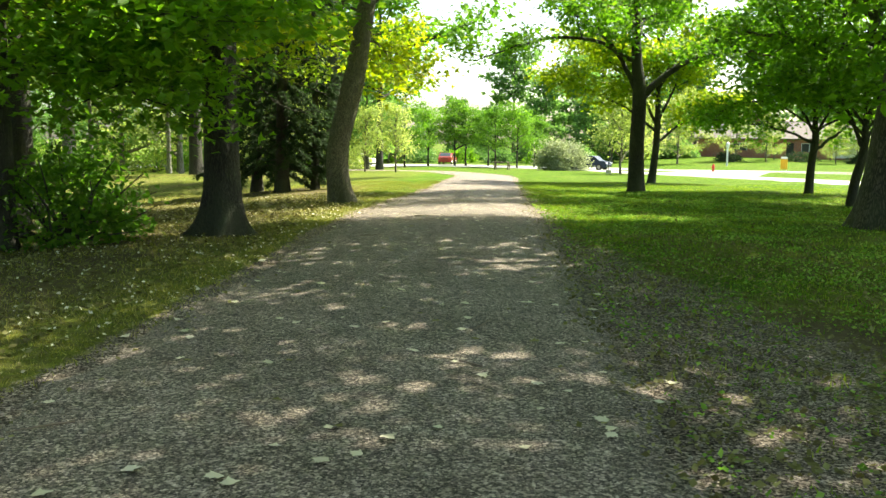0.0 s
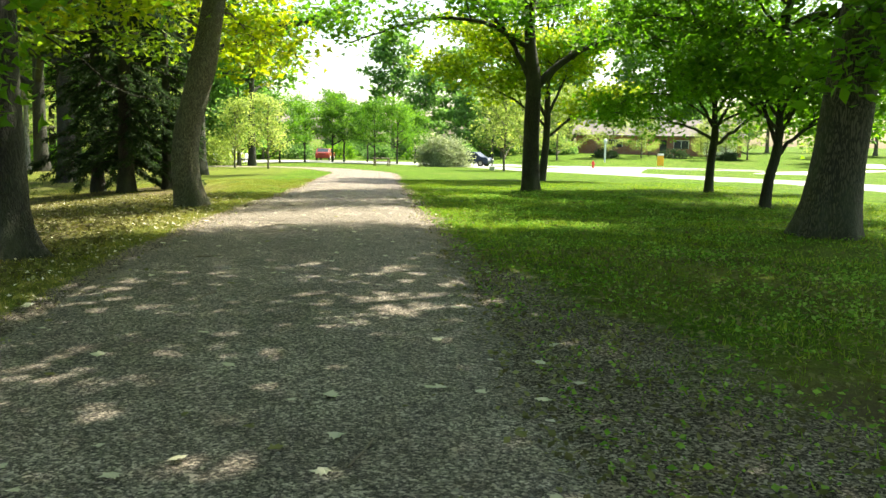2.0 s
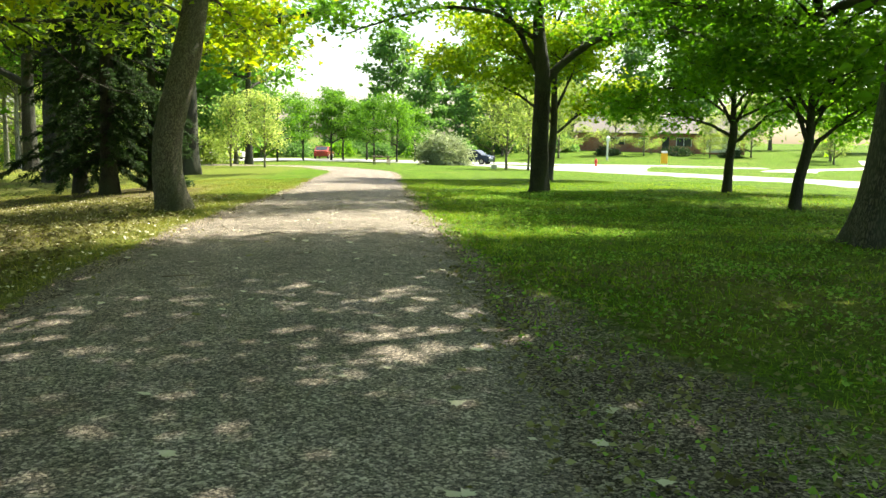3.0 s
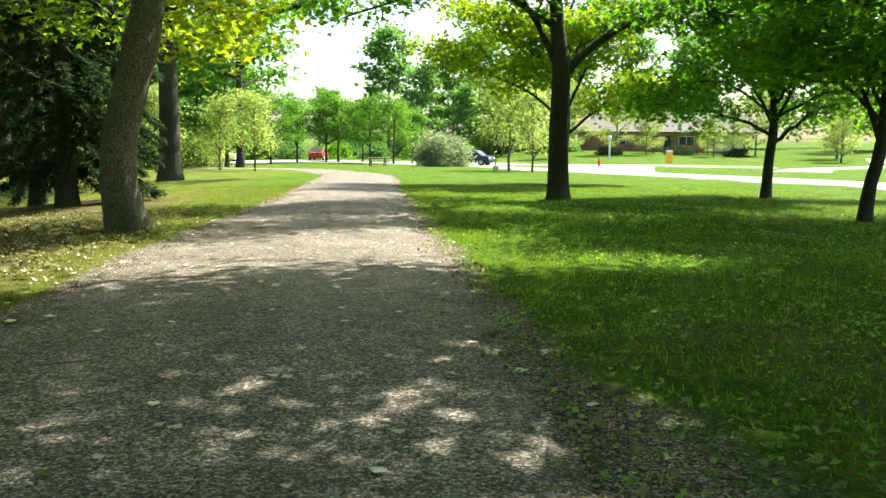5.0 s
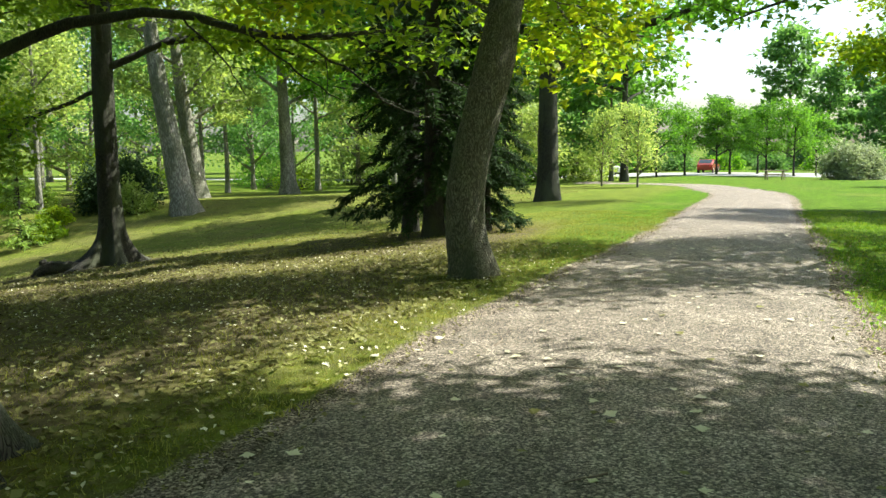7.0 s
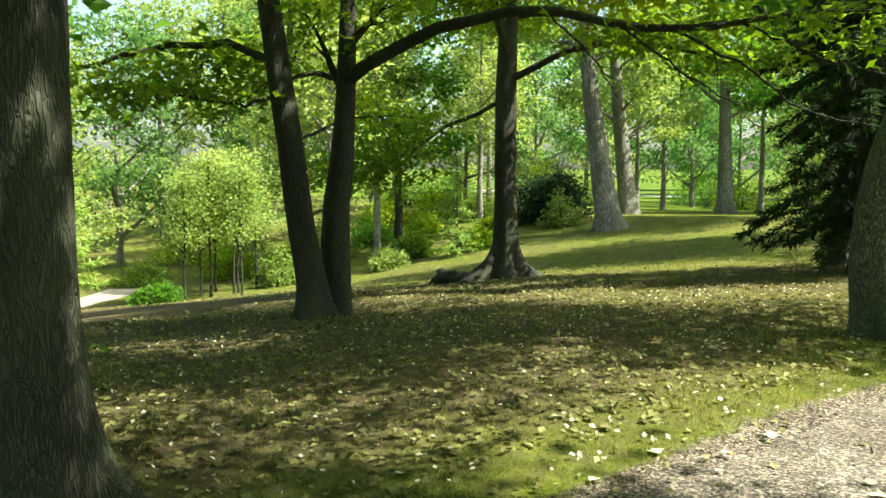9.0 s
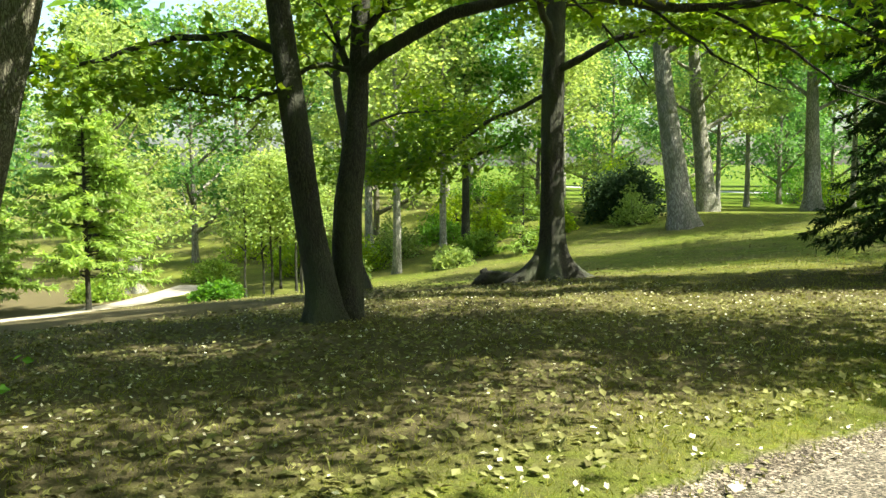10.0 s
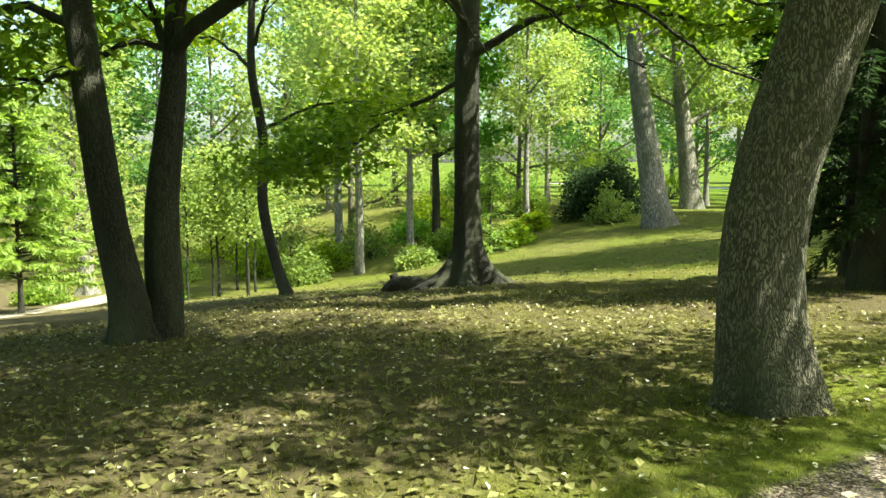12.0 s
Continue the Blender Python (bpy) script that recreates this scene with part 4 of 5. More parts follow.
def place(proto, spots, first_scale=1.0):
    """The proto goes to the first spot, copies to the rest: (x, y, scale, turn)."""
    for n, (x, y, s, a) in enumerate(spots):
        m = pose(x, y, gz(max(-80, min(80, x)), max(-30, min(160, y))) - 0.03, 0, 0, a) @ Matrix.Diagonal((s, s, s, 1))
        if n == 0:
            proto.matrix_world = m
            proto["s"] = s
        else:
            k = s / proto["s"]
            copy_thing(proto, pose(x, y, m.translation.z, 0, 0, a) @ Matrix.Diagonal((k, k, k, 1)))
    del proto["s"]


# grey trunks on the hill
wood_tree("grey_trunk_tree", 41, 17, 0.62, 5.0, 8.0, LEAF_WOOD, BARK_GREY, "tall tree with thick pale grey leaning trunk on the slope", lean=-2.0, at=(-26.4, 44.4, gz(-26.4, 44.4)), rz=40, n=14, per=20, size=0.34)
wood_tree("grey_trunk_tree", 42, 17, 0.60, 5.0, 4.6, LEAF_WOOD, BARK_GREY, "tall tree with thick pale grey leaning trunk on the slope", lean=-1.6, at=(-33.0, 54.6, gz(-33, 54.6)), rz=40, n=14, per=20, size=0.34)
wood_tree("grey_trunk_tree", 43, 17, 0.55, 4.5, 6.0, LEAF_MAPLE, BARK_GREY, "tall tree with straight grey trunk on the slope", lean=-0.5, at=(-30.6, 61.6, gz(-30.6, 61.6)), rz=40, n=14, per=20, size=0.34)
# slim dark tree with a bend behind the twin stems
build_tree("bent_tree", (-19.5, 23.6, gz(-19.5, 23.6)), [(0, 0, 0), (-0.12, -0.2, 0.7), (-0.3, -0.45, 2.2), (-0.3, -0.4, 3.8), (-0.42, -0.6, 5.5), (-0.35, -0.5, 8), (-0.3, -0.4, 10)], [0.17, 0.13, 0.125, 0.12, 0.1, 0.07, 0.02],
           [([(-0.3, -0.4, 4.0), (0.6, 0.7, 4.6), (1.8, 1.9, 4.6)], 0.05), ([(-0.4, -0.6, 5.4), (-1.3, -1.2, 6.2), (-2.5, -2.0, 6.3)], 0.05), ([(-0.4, -0.5, 6.0), (0.8, -0.6, 7.0), (2.0, -0.8, 7.2)], 0.05), ([(-0.35, -0.5, 7), (-0.9, 1.0, 8), (-1.4, 2.2, 8.4)], 0.05)],
           BARK_DARK, LEAF_YELLOW, "slim dark tree with a bent trunk in the wood", seed=44, leaf_size=0.16, per=13, shoots=6, shoot_len=1.3, flare=0.3)

pale = wood_tree("pale_trunk_tree", 45, 15, 0.22, 3.2, 5.0, LEAF_WOOD, BARK_PALE, "slender tree with pale bark in the wood", n=14, per=13, size=0.27, group="pale slender trees")
place(pale, [(-34.2, 33.6, 1, 10), (-35.0, 36.8, 0.9, 80), (-42, 36.6, 1.15, 200), (-36.0, 44.8, 0.85, 150), (-38, 62, 0.9, 40), (-40, 68, 1, 300), (-24, 66, 0.9, 120), (-34, 72, 1.1, 15), (-46, 55, 1, 75), (-28, 74, 1, 222)])
dark = wood_tree("wood_tree", 46, 15, 0.26, 4.2, 4.5, LEAF_MAPLE, BARK_DARK, "dark-trunked broadleaf tree, in the wood and added unseen for shade", n=14, per=14, size=0.36, group="trees of the wood")
place(dark, [(-36.4, 39.2, 0.95, 0), (-23.8, 68, 1.1, 200), (-30, 88, 1.3, 75),
             # spots with y under 17: out-of-view trees added to shade path and lawn
             (-11.5, 8.5, 1.1, 30), (-14, 3, 1.1, 90), (-20, 10.5, 1.2, 10), (-8, -4, 1.2, 60), (9, -6, 1.2, 20), (16, 6, 1.2, 130), (0, -14, 1.3, 130), (-18, 72, 1.2, 12), (-10, 78, 1.3, 35), (7.9, 7.2, 0.95, 200), (6.2, 1.2, 1.0, 75), (12.5, 13.5, 1.0, 10), (3.5, -4.5, 1.0, 260), (10.5, 16.5, 0.95, 33)])
broad = wood_tree("broad_tree", 53, 16, 0.40, 7.2, 4.2, LEAF_MAPLE, BARK_DARK, "broad dark tree shading the lawn beside the path", n=20, per=22, size=0.3, group="broad trees beyond the spruces", shoots=5)
place(broad, [(-7.5, 41.3, 1.1, 0), (-12.6, 40.2, 1.0, 70), (-18.5, 53.5, 1.05, 160), (-22, 70, 1.1, 250)])
light = wood_tree("wood_tree", 47, 13, 0.22, 4.6, 1.3, LEAF_WOOD, BARK, "light green broadleaf tree in the wood", n=16, per=13, size=0.30, group="trees of the wood")
place(light, [(-47, 40, 1, 0), (-55, 48, 1.1, 90), (-58, 70, 1.2, 170), (-60, 36, 1.2, 250), (-46, 10, 1.1, 330), (-38, 5, 1, 60), (-30, 82, 1.1, 110), (-20, 84, 1.1, 140), (-66, 20, 1.3, 230), (-40, 92, 1.3, 12), (-64, 90, 1.4, 55), (-27, 2, 1, 200), (-43, 50, 0.8, 111), (-46, 24, 0.9, 77), (-70, 46, 1.3, 200), (-74, 30, 1.3, 300), (-36, 98, 1.2, 280), (-24, 94, 1.0, 99), (24, 112, 0.6, 30), (33, 118, 0.65, 80), (52, 118, 0.6, 150), (60, 112, 0.7, 200), (70, 100, 0.8, 10), (74, 84, 0.9, 60), (56, 104, 0.55, 240), (30, 131, 0.7, 310), (70, 128, 0.9, 70), (17, 122, 0.7, 170), (66, 70, 0.9, 40), (72, 52, 0.9, 300), (37, 118, 0.45, 20), (45, 115, 0.4, 95), (51, 123, 0.5, 170), (40, 124, 0.42, 250)])
mid = wood_tree("wood_tree", 51, 13, 0.2, 4.4, 1.4, LEAF_BLUE, BARK_GREY, "blue-green broadleaf tree in the wood", n=15, per=13, size=0.29, group="trees of the wood")
place(mid, [(-52, 30, 1.1, 40), (-48, 62, 1, 130), (-44, 78, 1.1, 210), (-50, 18, 1.1, 290), (-55, 8, 1.2, 20), (-62, 56, 1.3, 190), (-52, 78, 1.1, 31), (-58, 44, 1.1, 123), (-72, 66, 1.3, 20), (-62, 10, 1.2, 80), (-50, 96, 1.2, 9)])
blue = wood_tree("ash_tree", 48, 16, 0.28, 5.2, 1.6, LEAF_BLUE, BARK, "tall blue-green tree beyond the lawn", n=17, per=7, size=0.74, group="tall trees beyond the lawn")
place(blue, [(4, 150, 1.2, 0), (14, 143, 1.0, 40), (-6, 146, 0.6, 70), (24, 138, 0.95, 100), (-16, 92, 0.8, 130), (-22, 98, 0.95, 160), (-30, 110, 1.1, 190), (-40, 120, 1.2, 220), (34, 146, 1, 250), (-12, 84, 0.72, 280),
             (-52, 112, 1.2, 310), (-70, 118, 1.3, 340), (46, 152, 1.1, 20), (58, 156, 1.1, 60), (70, 150, 1.2, 90), (84, 140, 1.2, 140), (96, 120, 1.2, 170), (100, 90, 1.2, 200), (95, 60, 1.2, 240), (80, 30, 1.2, 280),
             (-90, 100, 1.4, 30), (-90, 60, 1.4, 80), (-88, 20, 1.4, 120), (-70, -10, 1.3, 150), (-40, -25, 1.3, 190), (30, -28, 1.3, 30), (60, -10, 1.3, 70), (-20, 130, 1.1, 85), (8, 128, 0.75, 215), (-14, 119, 0.55, 15), (-21, 116, 0.68, 75), (-9.5, 123, 0.42, 145), (13, 120, 0.55, 200), (19, 126, 0.75, 260),
             (-100, 130, 1.5, 10), (-110, 40, 1.5, 60), (-105, 80, 1.5, 200), (-60, 135, 1.3, 60), (-84, 140, 1.4, 100), (20, 158, 1.2, 33), (110, 150, 1.4, 77), (-2, 160, 0.5, 111), (-26, 146, 1.2, 59), (-44, 142, 1.2, 210), (36, 166, 1.2, 12), (64, 172, 1.3, 301), (90, 166, 1.3, 240), (118, 110, 1.4, 120), (112, 70, 1.4, 20), (110, 30, 1.4, 45)])
round_ = wood_tree("round_tree", 49, 6.2, 0.11, 2.4, 1.7, LEAF_MAPLE, BARK_DARK, "small round-crowned tree by the parking area", n=12, per=12, size=0.22, group="small round trees by the parking area", spread=0.38)
place(round_, [(-4.2, 103, 1.1, 0), (-2.9, 104, 1.1, 70), (3.0, 95.5, 1.0, 140), (0.6, 98, 1.0, 210), (-0.2, 104, 1, 270), (5.2, 101, 0.85, 310), (-9.5, 96, 1.05, 20), (-7.2, 101, 1.05, 99), (-13, 99, 1.0, 44)])
sap = wood_tree("young_tree", 50, 4.2, 0.07, 1.7, 0.6, LEAF_WOOD, BARK, "multi-stemmed young light green tree on the lawn", n=13, per=8, size=0.15, group="young light trees", spread=0.32, up=1.1)
place(sap, [(-6.4, 58.5, 1.0, 0), (-9.0, 62, 1.0, 120), (-11.5, 56, 1.05, 230), (9.2, 61.3, 1.35, 50), (10.0, 57.7, 1.1, 300), (47, 122, 1, 10)])
slim = wood_tree("sapling", 52, 5.4, 0.06, 1.3, 2.0, LEAF_WOOD, BARK_DARK, "slim sapling with a thin dark stem by the footpath", n=11, per=7, size=0.17, group="saplings by the footpath", spread=0.34, up=0.9)
place(slim, [(-31.2, 26.0, 1.0, 30), (-32.4, 27.6, 1.05, 90), (-33.6, 28.4, 0.95, 150), (-30.4, 24.6, 0.85, 190), (-35, 30, 1.1, 260), (-33.0, 26.4, 0.9, 10), (-36.2, 28.6, 1.1, 222), (-29.8, 26.6, 0.9, 300)])


def bush(name, at, radius, height, leaf, label, seed, n=240, per=22, size=0.12, category="bush", squash=1.0):
    """A many-stemmed bush with an uneven leafy outline."""
    rnd = np.random.RandomState(seed)
    root = thing(name, at, label, category)
    stems, centres = [], []
    for k in range(26):
        a = rnd.rand() * 6.283
        e = rnd.uniform(0.35, 1.4)
        ln = limb_line(rnd, (0.12 * math.cos(a), 0.12 * math.sin(a), -0.05), (math.cos(a), math.sin(a), math.tan(e) * 0.8), math.hypot(radius * math.cos(e), height * math.sin(e)) * 0.9, -0.3, 0.12, 5)
        stems.append(tube(ln, np.linspace(0.03, 0.006, 6), 5))
    d = unit(rnd.normal(size=(n, 3)))
    d[:, 2] = np.abs(d[:, 2])
    lump = 0.8 + 0.22 * np.sin(d[:, 0] * 4.1 + seed) * np.cos(d[:, 1] * 3.7) + rnd.uniform(-0.12, 0.12, n)
    rr = lump * rnd.uniform(0.72, 1.0, n)
    c = d * rr[:, None] * np.array([radius, radius * squash, height])
    tagged(part("stemwork", join_tubes("stemwork", stems), BARK_DARK, root), kind="stuff")
    part("foliage", leaf_mesh("foliage", *spray_leaves(rnd, c, per, radius * 0.11, size, 0.7, 0.9), "diamond"), leaf, root)
    return root


bush("olive_bush", (6.8, 83.0, gz(6.8, 83)), 2.5, 3.6, LEAF_OLIVE, "large pale olive-grey bush beside the road", 61, 420, 26, 0.2)
bush("dark_shrub", (-33.0, 47.5, gz(-33, 47.5)), 2.4, 3.4, NEEDLE, "dense dark green shrub at the wood's edge", 62, 420, 26, 0.2)
bush("undergrowth_bush", (-5.95, 11.75, gz(-5.95, 11.75)), 1.4, 1.7, LEAF_MAPLE, "leafy undergrowth bush beneath the trees", 63, 160, 22, 0.11)
for n, (x, y, r, h) in enumerate([(-33, 37.5, 1.2, 1.5), (-30.5, 39.5, 1.0, 1.3), (-40, 40, 1.6, 1.6), (-38.5, 47, 1.3, 1.8), (-33.4, 43.2, 0.9, 1.0), (-29.5, 23.2, 0.9, 0.8), (-31.5, 24.2, 0.8, 0.9), (-44, 44, 2, 2), (-52, 52, 2.5, 2.6), (-38, 21, 1.2, 1.2), (-49, 33, 2.2, 2.0), (-56, 60, 3, 3), (-42.6, 27.8, 1.4, 1.3), (-38, 76, 3, 3), (-45, 82, 3.5, 3.5), (-33, 84, 3, 3), (-51, 73, 3, 3), (-27, 81, 2.6, 2.6), (-20, 79, 2.4, 2.4)]):
    bush("woodland_bush", (x, y, gz(x, y)), r, h, (LEAF_LIGHT, LEAF_YELLOW, LEAF_MAPLE)[n % 3], "low leafy bush in the wood's undergrowth", 70 + n, 130, 20, 0.16)
for n, (x, y, r, h) in enumerate([(-34, 136, 5, 4.5), (-24, 140, 5, 4), (-14, 138, 5, 3.6), (-3, 140, 5, 3.2), (8, 138, 5, 3.8), (19, 134, 4, 4), (27, 128, 4, 3.5), (-46, 132, 5, 5)]):
    bush("hedge_bush", (x, y, gz(x, y)), r, h, LEAF_BLUE, "large blue-green bush beyond the parking area", 90 + n, 150, 16, 0.5)

for n, (x, y, r, h) in enumerate([(-26, 121, 3, 3.2), (-20.5, 123, 3, 2.8), (-15, 121.5, 3, 2.6), (-9.5, 120, 2.8, 2.4), (-4, 121, 2.8, 2.5), (1.5, 120, 2.8, 2.3), (7, 118, 2.8, 2.6), (12, 114, 2.6, 2.8)]):
    bush("hedge_bush", (x, y, gz(x, y)), r, h, (LEAF_GREEN, LEAF_BLUE)[n % 2], "rounded green bush behind the parking area", 140 + n, 110, 16, 0.32)
for n, (x, y, r, h) in enumerate([(-50, 90, 4, 5), (-42, 94, 4, 5.5), (-34, 92, 3.6, 4.5), (-27, 90, 3.6, 4.8), (-20.5, 88, 3.2, 4.2), (-15, 88, 3.0, 3.8)]):
    bush("woodland_bush", (x, y, gz(x, y)), r, h, (LEAF_MAPLE, LEAF_WOOD)[n % 2], "tall green bush closing the wood's far edge", 150 + n, 120, 16, 0.34)
for n, (x, y, r, h) in enumerate([(32, 118, 1.9, 1.4), (42, 119.5, 2.4, 1.6), (48.5, 116, 1.6, 1.3)]):
    bush("house_shrub", (x, y, gz(x, y)), r, h, NEEDLE, "clipped dark shrub before the brick house", 110 + n, 90, 16, 0.25)
for n, (x, y, r, h) in enumerate([(-34.5, 31.0, 1.3, 1.7), (-37.5, 33.5, 1.5, 2.2), (-39.0, 36.5, 1.6, 2.4), (-41.0, 31.5, 1.6, 2.2), (-31.5, 35.0, 1.0, 1.1), (-36.5, 41.0, 1.3, 1.9), (-44.5, 34.5, 2.0, 3.0), (-41.5, 46.0, 1.8, 2.8), (-30.5, 45.5, 1.2, 2.0), (-36.0, 50.0, 2.2, 4.0), (-39.5, 53.5, 2.4, 4.6)]):
    bush("woodland_bush", (x, y, gz(x, y)), r, h, (LEAF_WOOD, LEAF_YELLOW)[n % 2], "tall light green bush in the wood's undergrowth", 120 + n, 130, 20, 0.16)

build_tree("undergrowth_tree", (-6.5, 11.1, gz(-6.5, 11.1)), [(0, 0, 0), (0.02, 0, 1.2), (0, 0.05, 3.0), (0, 0, 6), (0, 0, 9)], [0.19, 0.165, 0.15, 0.1, 0.03],
           [([(0, 0, 2.2), (0.9, 0.1, 2.6), (1.8, -0.3, 2.4), (2.3, -0.8, 2.0)], 0.05), ([(0, 0, 1.8), (-0.9, 0.2, 2.2), (-2.0, 0.3, 2.0)], 0.05), ([(0, 0, 2.8), (1.0, -0.9, 3.6), (1.8, -1.6, 3.7)], 0.06),
            ([(0, 0, 3.2), (-1.4, -0.6, 4.0), (-2.8, -0.8, 4.2)], 0.06), ([(0, 0, 3.6), (0.2, -1.4, 4.6), (0.4, -2.8, 4.8)], 0.06), ([(0, 0, 4.4), (-1.4, 0.2, 5.4), (-2.8, 0.4, 5.8)], 0.06), ([(0, 0, 5), (0.9, -1.2, 6.4), (1.6, -2.2, 7)], 0.05)],
           BARK_DARK, LEAF_GREEN, "dark tree with low leafy boughs under the larger trees", seed=15, leaf_size=0.13, per=30, shoots=7, shoot_len=1.4, flare=0.4, shape="lobed")

build_tree("slanting_tree", (-11.2, 13.4, gz(-11.2, 13.4)), [(0, 0, 0), (0.1, 0.16, 1.0), (0.4, 0.6, 3.0), (0.7, 1.0, 5.0), (0.9, 1.2, 8), (0.9, 1.2, 12)], [0.3, 0.25, 0.23, 0.2, 0.14, 0.03],
           [([(0.75, 1.05, 5.2), (-0.4, 2.4, 6.0), (-1.4, 3.8, 6.0)], 0.08), ([(0.8, 1.1, 5.8), (2.2, 0.6, 6.8), (3.8, 0.4, 7.0)], 0.08), ([(0.85, 1.1, 6.6), (0.2, -0.6, 7.8), (-0.6, -2.2, 8.2)], 0.08), ([(0.9, 1.2, 7.6), (-1.0, 1.8, 9), (-2.4, 2.2, 9.6)], 0.07),
            ([(0.9, 1.2, 8.4), (2.0, 2.8, 9.8), (2.8, 4.0, 10.4)], 0.06)],
           BARK, LEAF_MAPLE, "slanting brown tree at the edge of the leaf litter", seed=16, leaf_size=0.16, per=26, shoots=8, shoot_len=1.7, flare=0.5)


# ---- small things far off ----
def car(at, rz, paint, label):
    """A small family car: body, cabin glass, wheels, lamps."""
    root = thing("car", at, label, "car", rz=rz)
    prof = [(-2.05, 0.28), (-2.1, 0.62), (-1.95, 0.88), (-1.2, 0.96), (-0.55, 1.42), (0.95, 1.46), (1.75, 1.0), (2.05, 0.9), (2.1, 0.3)]
    bm = bmesh.new()
    a = [bm.verts.new((x, -0.84, z)) for x, z in prof]
    b = [bm.verts.new((x, 0.84, z)) for x, z in prof]
    bm.faces.new(a)
    bm.faces.new(b[::-1])
    for k in range(len(prof)):
        bm.faces.new((a[k - 1], b[k - 1], b[k], a[k]))
    bmesh.ops.recalc_face_normals(bm, faces=bm.faces)
    bmesh.ops.bevel(bm, geom=list(bm.edges), offset=0.07, segments=2, affect="EDGES")
    body = part("body", bm, paint, root)
    for s in (-1, 1):
        bm = bmesh.new()
        vs = [bm.verts.new((x, s * 0.852, z)) for x, z in ((-1.05, 0.98), (-0.5, 1.34), (0.85, 1.37), (1.4, 1.0))]
        vs += [bm.verts.new((v.co.x, s * 0.80, v.co.z)) for v in vs]
        bmesh.ops.convex_hull(bm, input=bm.verts)
        part("side_window", bm, GLASS, root)
    for xs, nm in (((-1.17, 0.99, -0.62, 1.38), "windscreen"), ((1.68, 1.05, 1.05, 1.42), "rear_window")):
        bm = bmesh.new()
        x0, z0, x1, z1 = xs
        e = -0.03 if nm == "windscreen" else 0.03
        vs = [bm.verts.new((x + d, y, z + abs(d) * 0.6)) for d in (0, e) for x, z in ((x0, z0), (x1, z1)) for y in (-0.68, 0.68)]
        bmesh.ops.convex_hull(bm, input=bm.verts)
        part(nm, bm, GLASS, root)
    for x in (-1.3, 1.3):
        for s in (-1, 1):
            w = part("wheel", rod(bmesh.new(), (x, s * 0.70, 0.31), (x, s * 0.88, 0.31), 0.31, None, 24), RUBBER, root)
            part("rim", rod(bmesh.new(), (x, s * 0.86, 0.31), (x, s * 0.895, 0.31), 0.19, 0.17, 16), STEEL, w)
    for s in (-1, 1):
        part("headlight", box(bmesh.new(), -2.06, s * 0.6, 0.7, 0.1, 0.3, 0.14, 0.03), WHITE, root)
        part("tail_light", box(bmesh.new(), 2.06, s * 0.62, 0.75, 0.1, 0.22, 0.16, 0.03), RED, root)
    return root


car((-5.4, 110.2, gz(-5.4, 110.2) + 0.02), 262, CAR_RED, "small red car parked on the far parking area")
car((-16.8, 110.0, gz(-16.8, 110) + 0.02), 170, CAR_WHITE, "white car parked on the far parking area")
car((10.4, 90.0, gz(10.4, 90) + 0.04), 150, CAR_BLUE, "dark blue car parked behind the olive bush")

# picnic table
pt = thing("picnic_table", (1.15, 81.2, gz(1.15, 81.2)), "weathered wooden picnic table on the far grass", "table", rz=8)
for k in range(4):
    part("tabletop_board", box(bmesh.new(), 0, -0.27 + 0.18 * k, 0.74, 1.8, 0.165, 0.04, 0.006), WOOD_GREY, pt)
for s in (-1, 1):
    part("seat", box(bmesh.new(), 0, s * 0.72, 0.44, 1.8, 0.26, 0.04, 0.006), WOOD_GREY, pt)
    for q in (-1, 1):
        part("leg", rod(bmesh.new(), (s * 0.62, q * 0.62, 0), (s * 0.62, q * 0.24, 0.72), 0.045, None, 8), WOOD_GREY, pt)
    part("brace", box(bmesh.new(), s * 0.67, 0, 0.41, 0.04, 1.5, 0.09, 0.005), WOOD_GREY, pt)

# fire hydrant
hy = thing("fire_hydrant", (22.5, 88.2, gz(22.5, 88.2)), "red fire hydrant at the roadside", "hydrant")
bm = bmesh.new()
for z0, z1, r0, r1 in ((0, 0.06, 0.17, 0.17), (0.06, 0.56, 0.11, 0.105), (0.56, 0.61, 0.15, 0.15)):
    rod(bm, (0, 0, z0), (0, 0, z1), r0, r1, 20)
part("body", bm, RED, hy)
part("bonnet", rod(rod(bmesh.new(), (0, 0, 0.60), (0, 0, 0.76), 0.13, 0.04, 20), (0, 0, 0.75), (0, 0, 0.82), 0.035, None, 6), RED, hy)
for d in ((-1, 0), (1, 0), (0, -1)):
    part("nozzle", rod(bmesh.new(), (d[0] * 0.08, d[1] * 0.08, 0.44), (d[0] * 0.2, d[1] * 0.2, 0.44), 0.06, 0.055, 14), RED, hy)

# yellow sign
sg = thing("yellow_sign", (30.0, 89.8, gz(30, 89.8)), "yellow sign on two legs on the front lawn", "sign", rz=-15)
part("panel", box(bmesh.new(), 0, 0, 0.85, 0.66, 0.06, 1.05, 0.02), YELLOW, sg)
part("top_panel", box(bmesh.new(), 0, 0, 1.49, 0.62, 0.06, 0.2, 0.02), WHITE, sg, "pale sign top")
for s in (-0.26, 0.26):
    part("leg", rod(bmesh.new(), (s, 0, 0), (s, 0, 0.36), 0.02, None, 8), STEEL, sg)

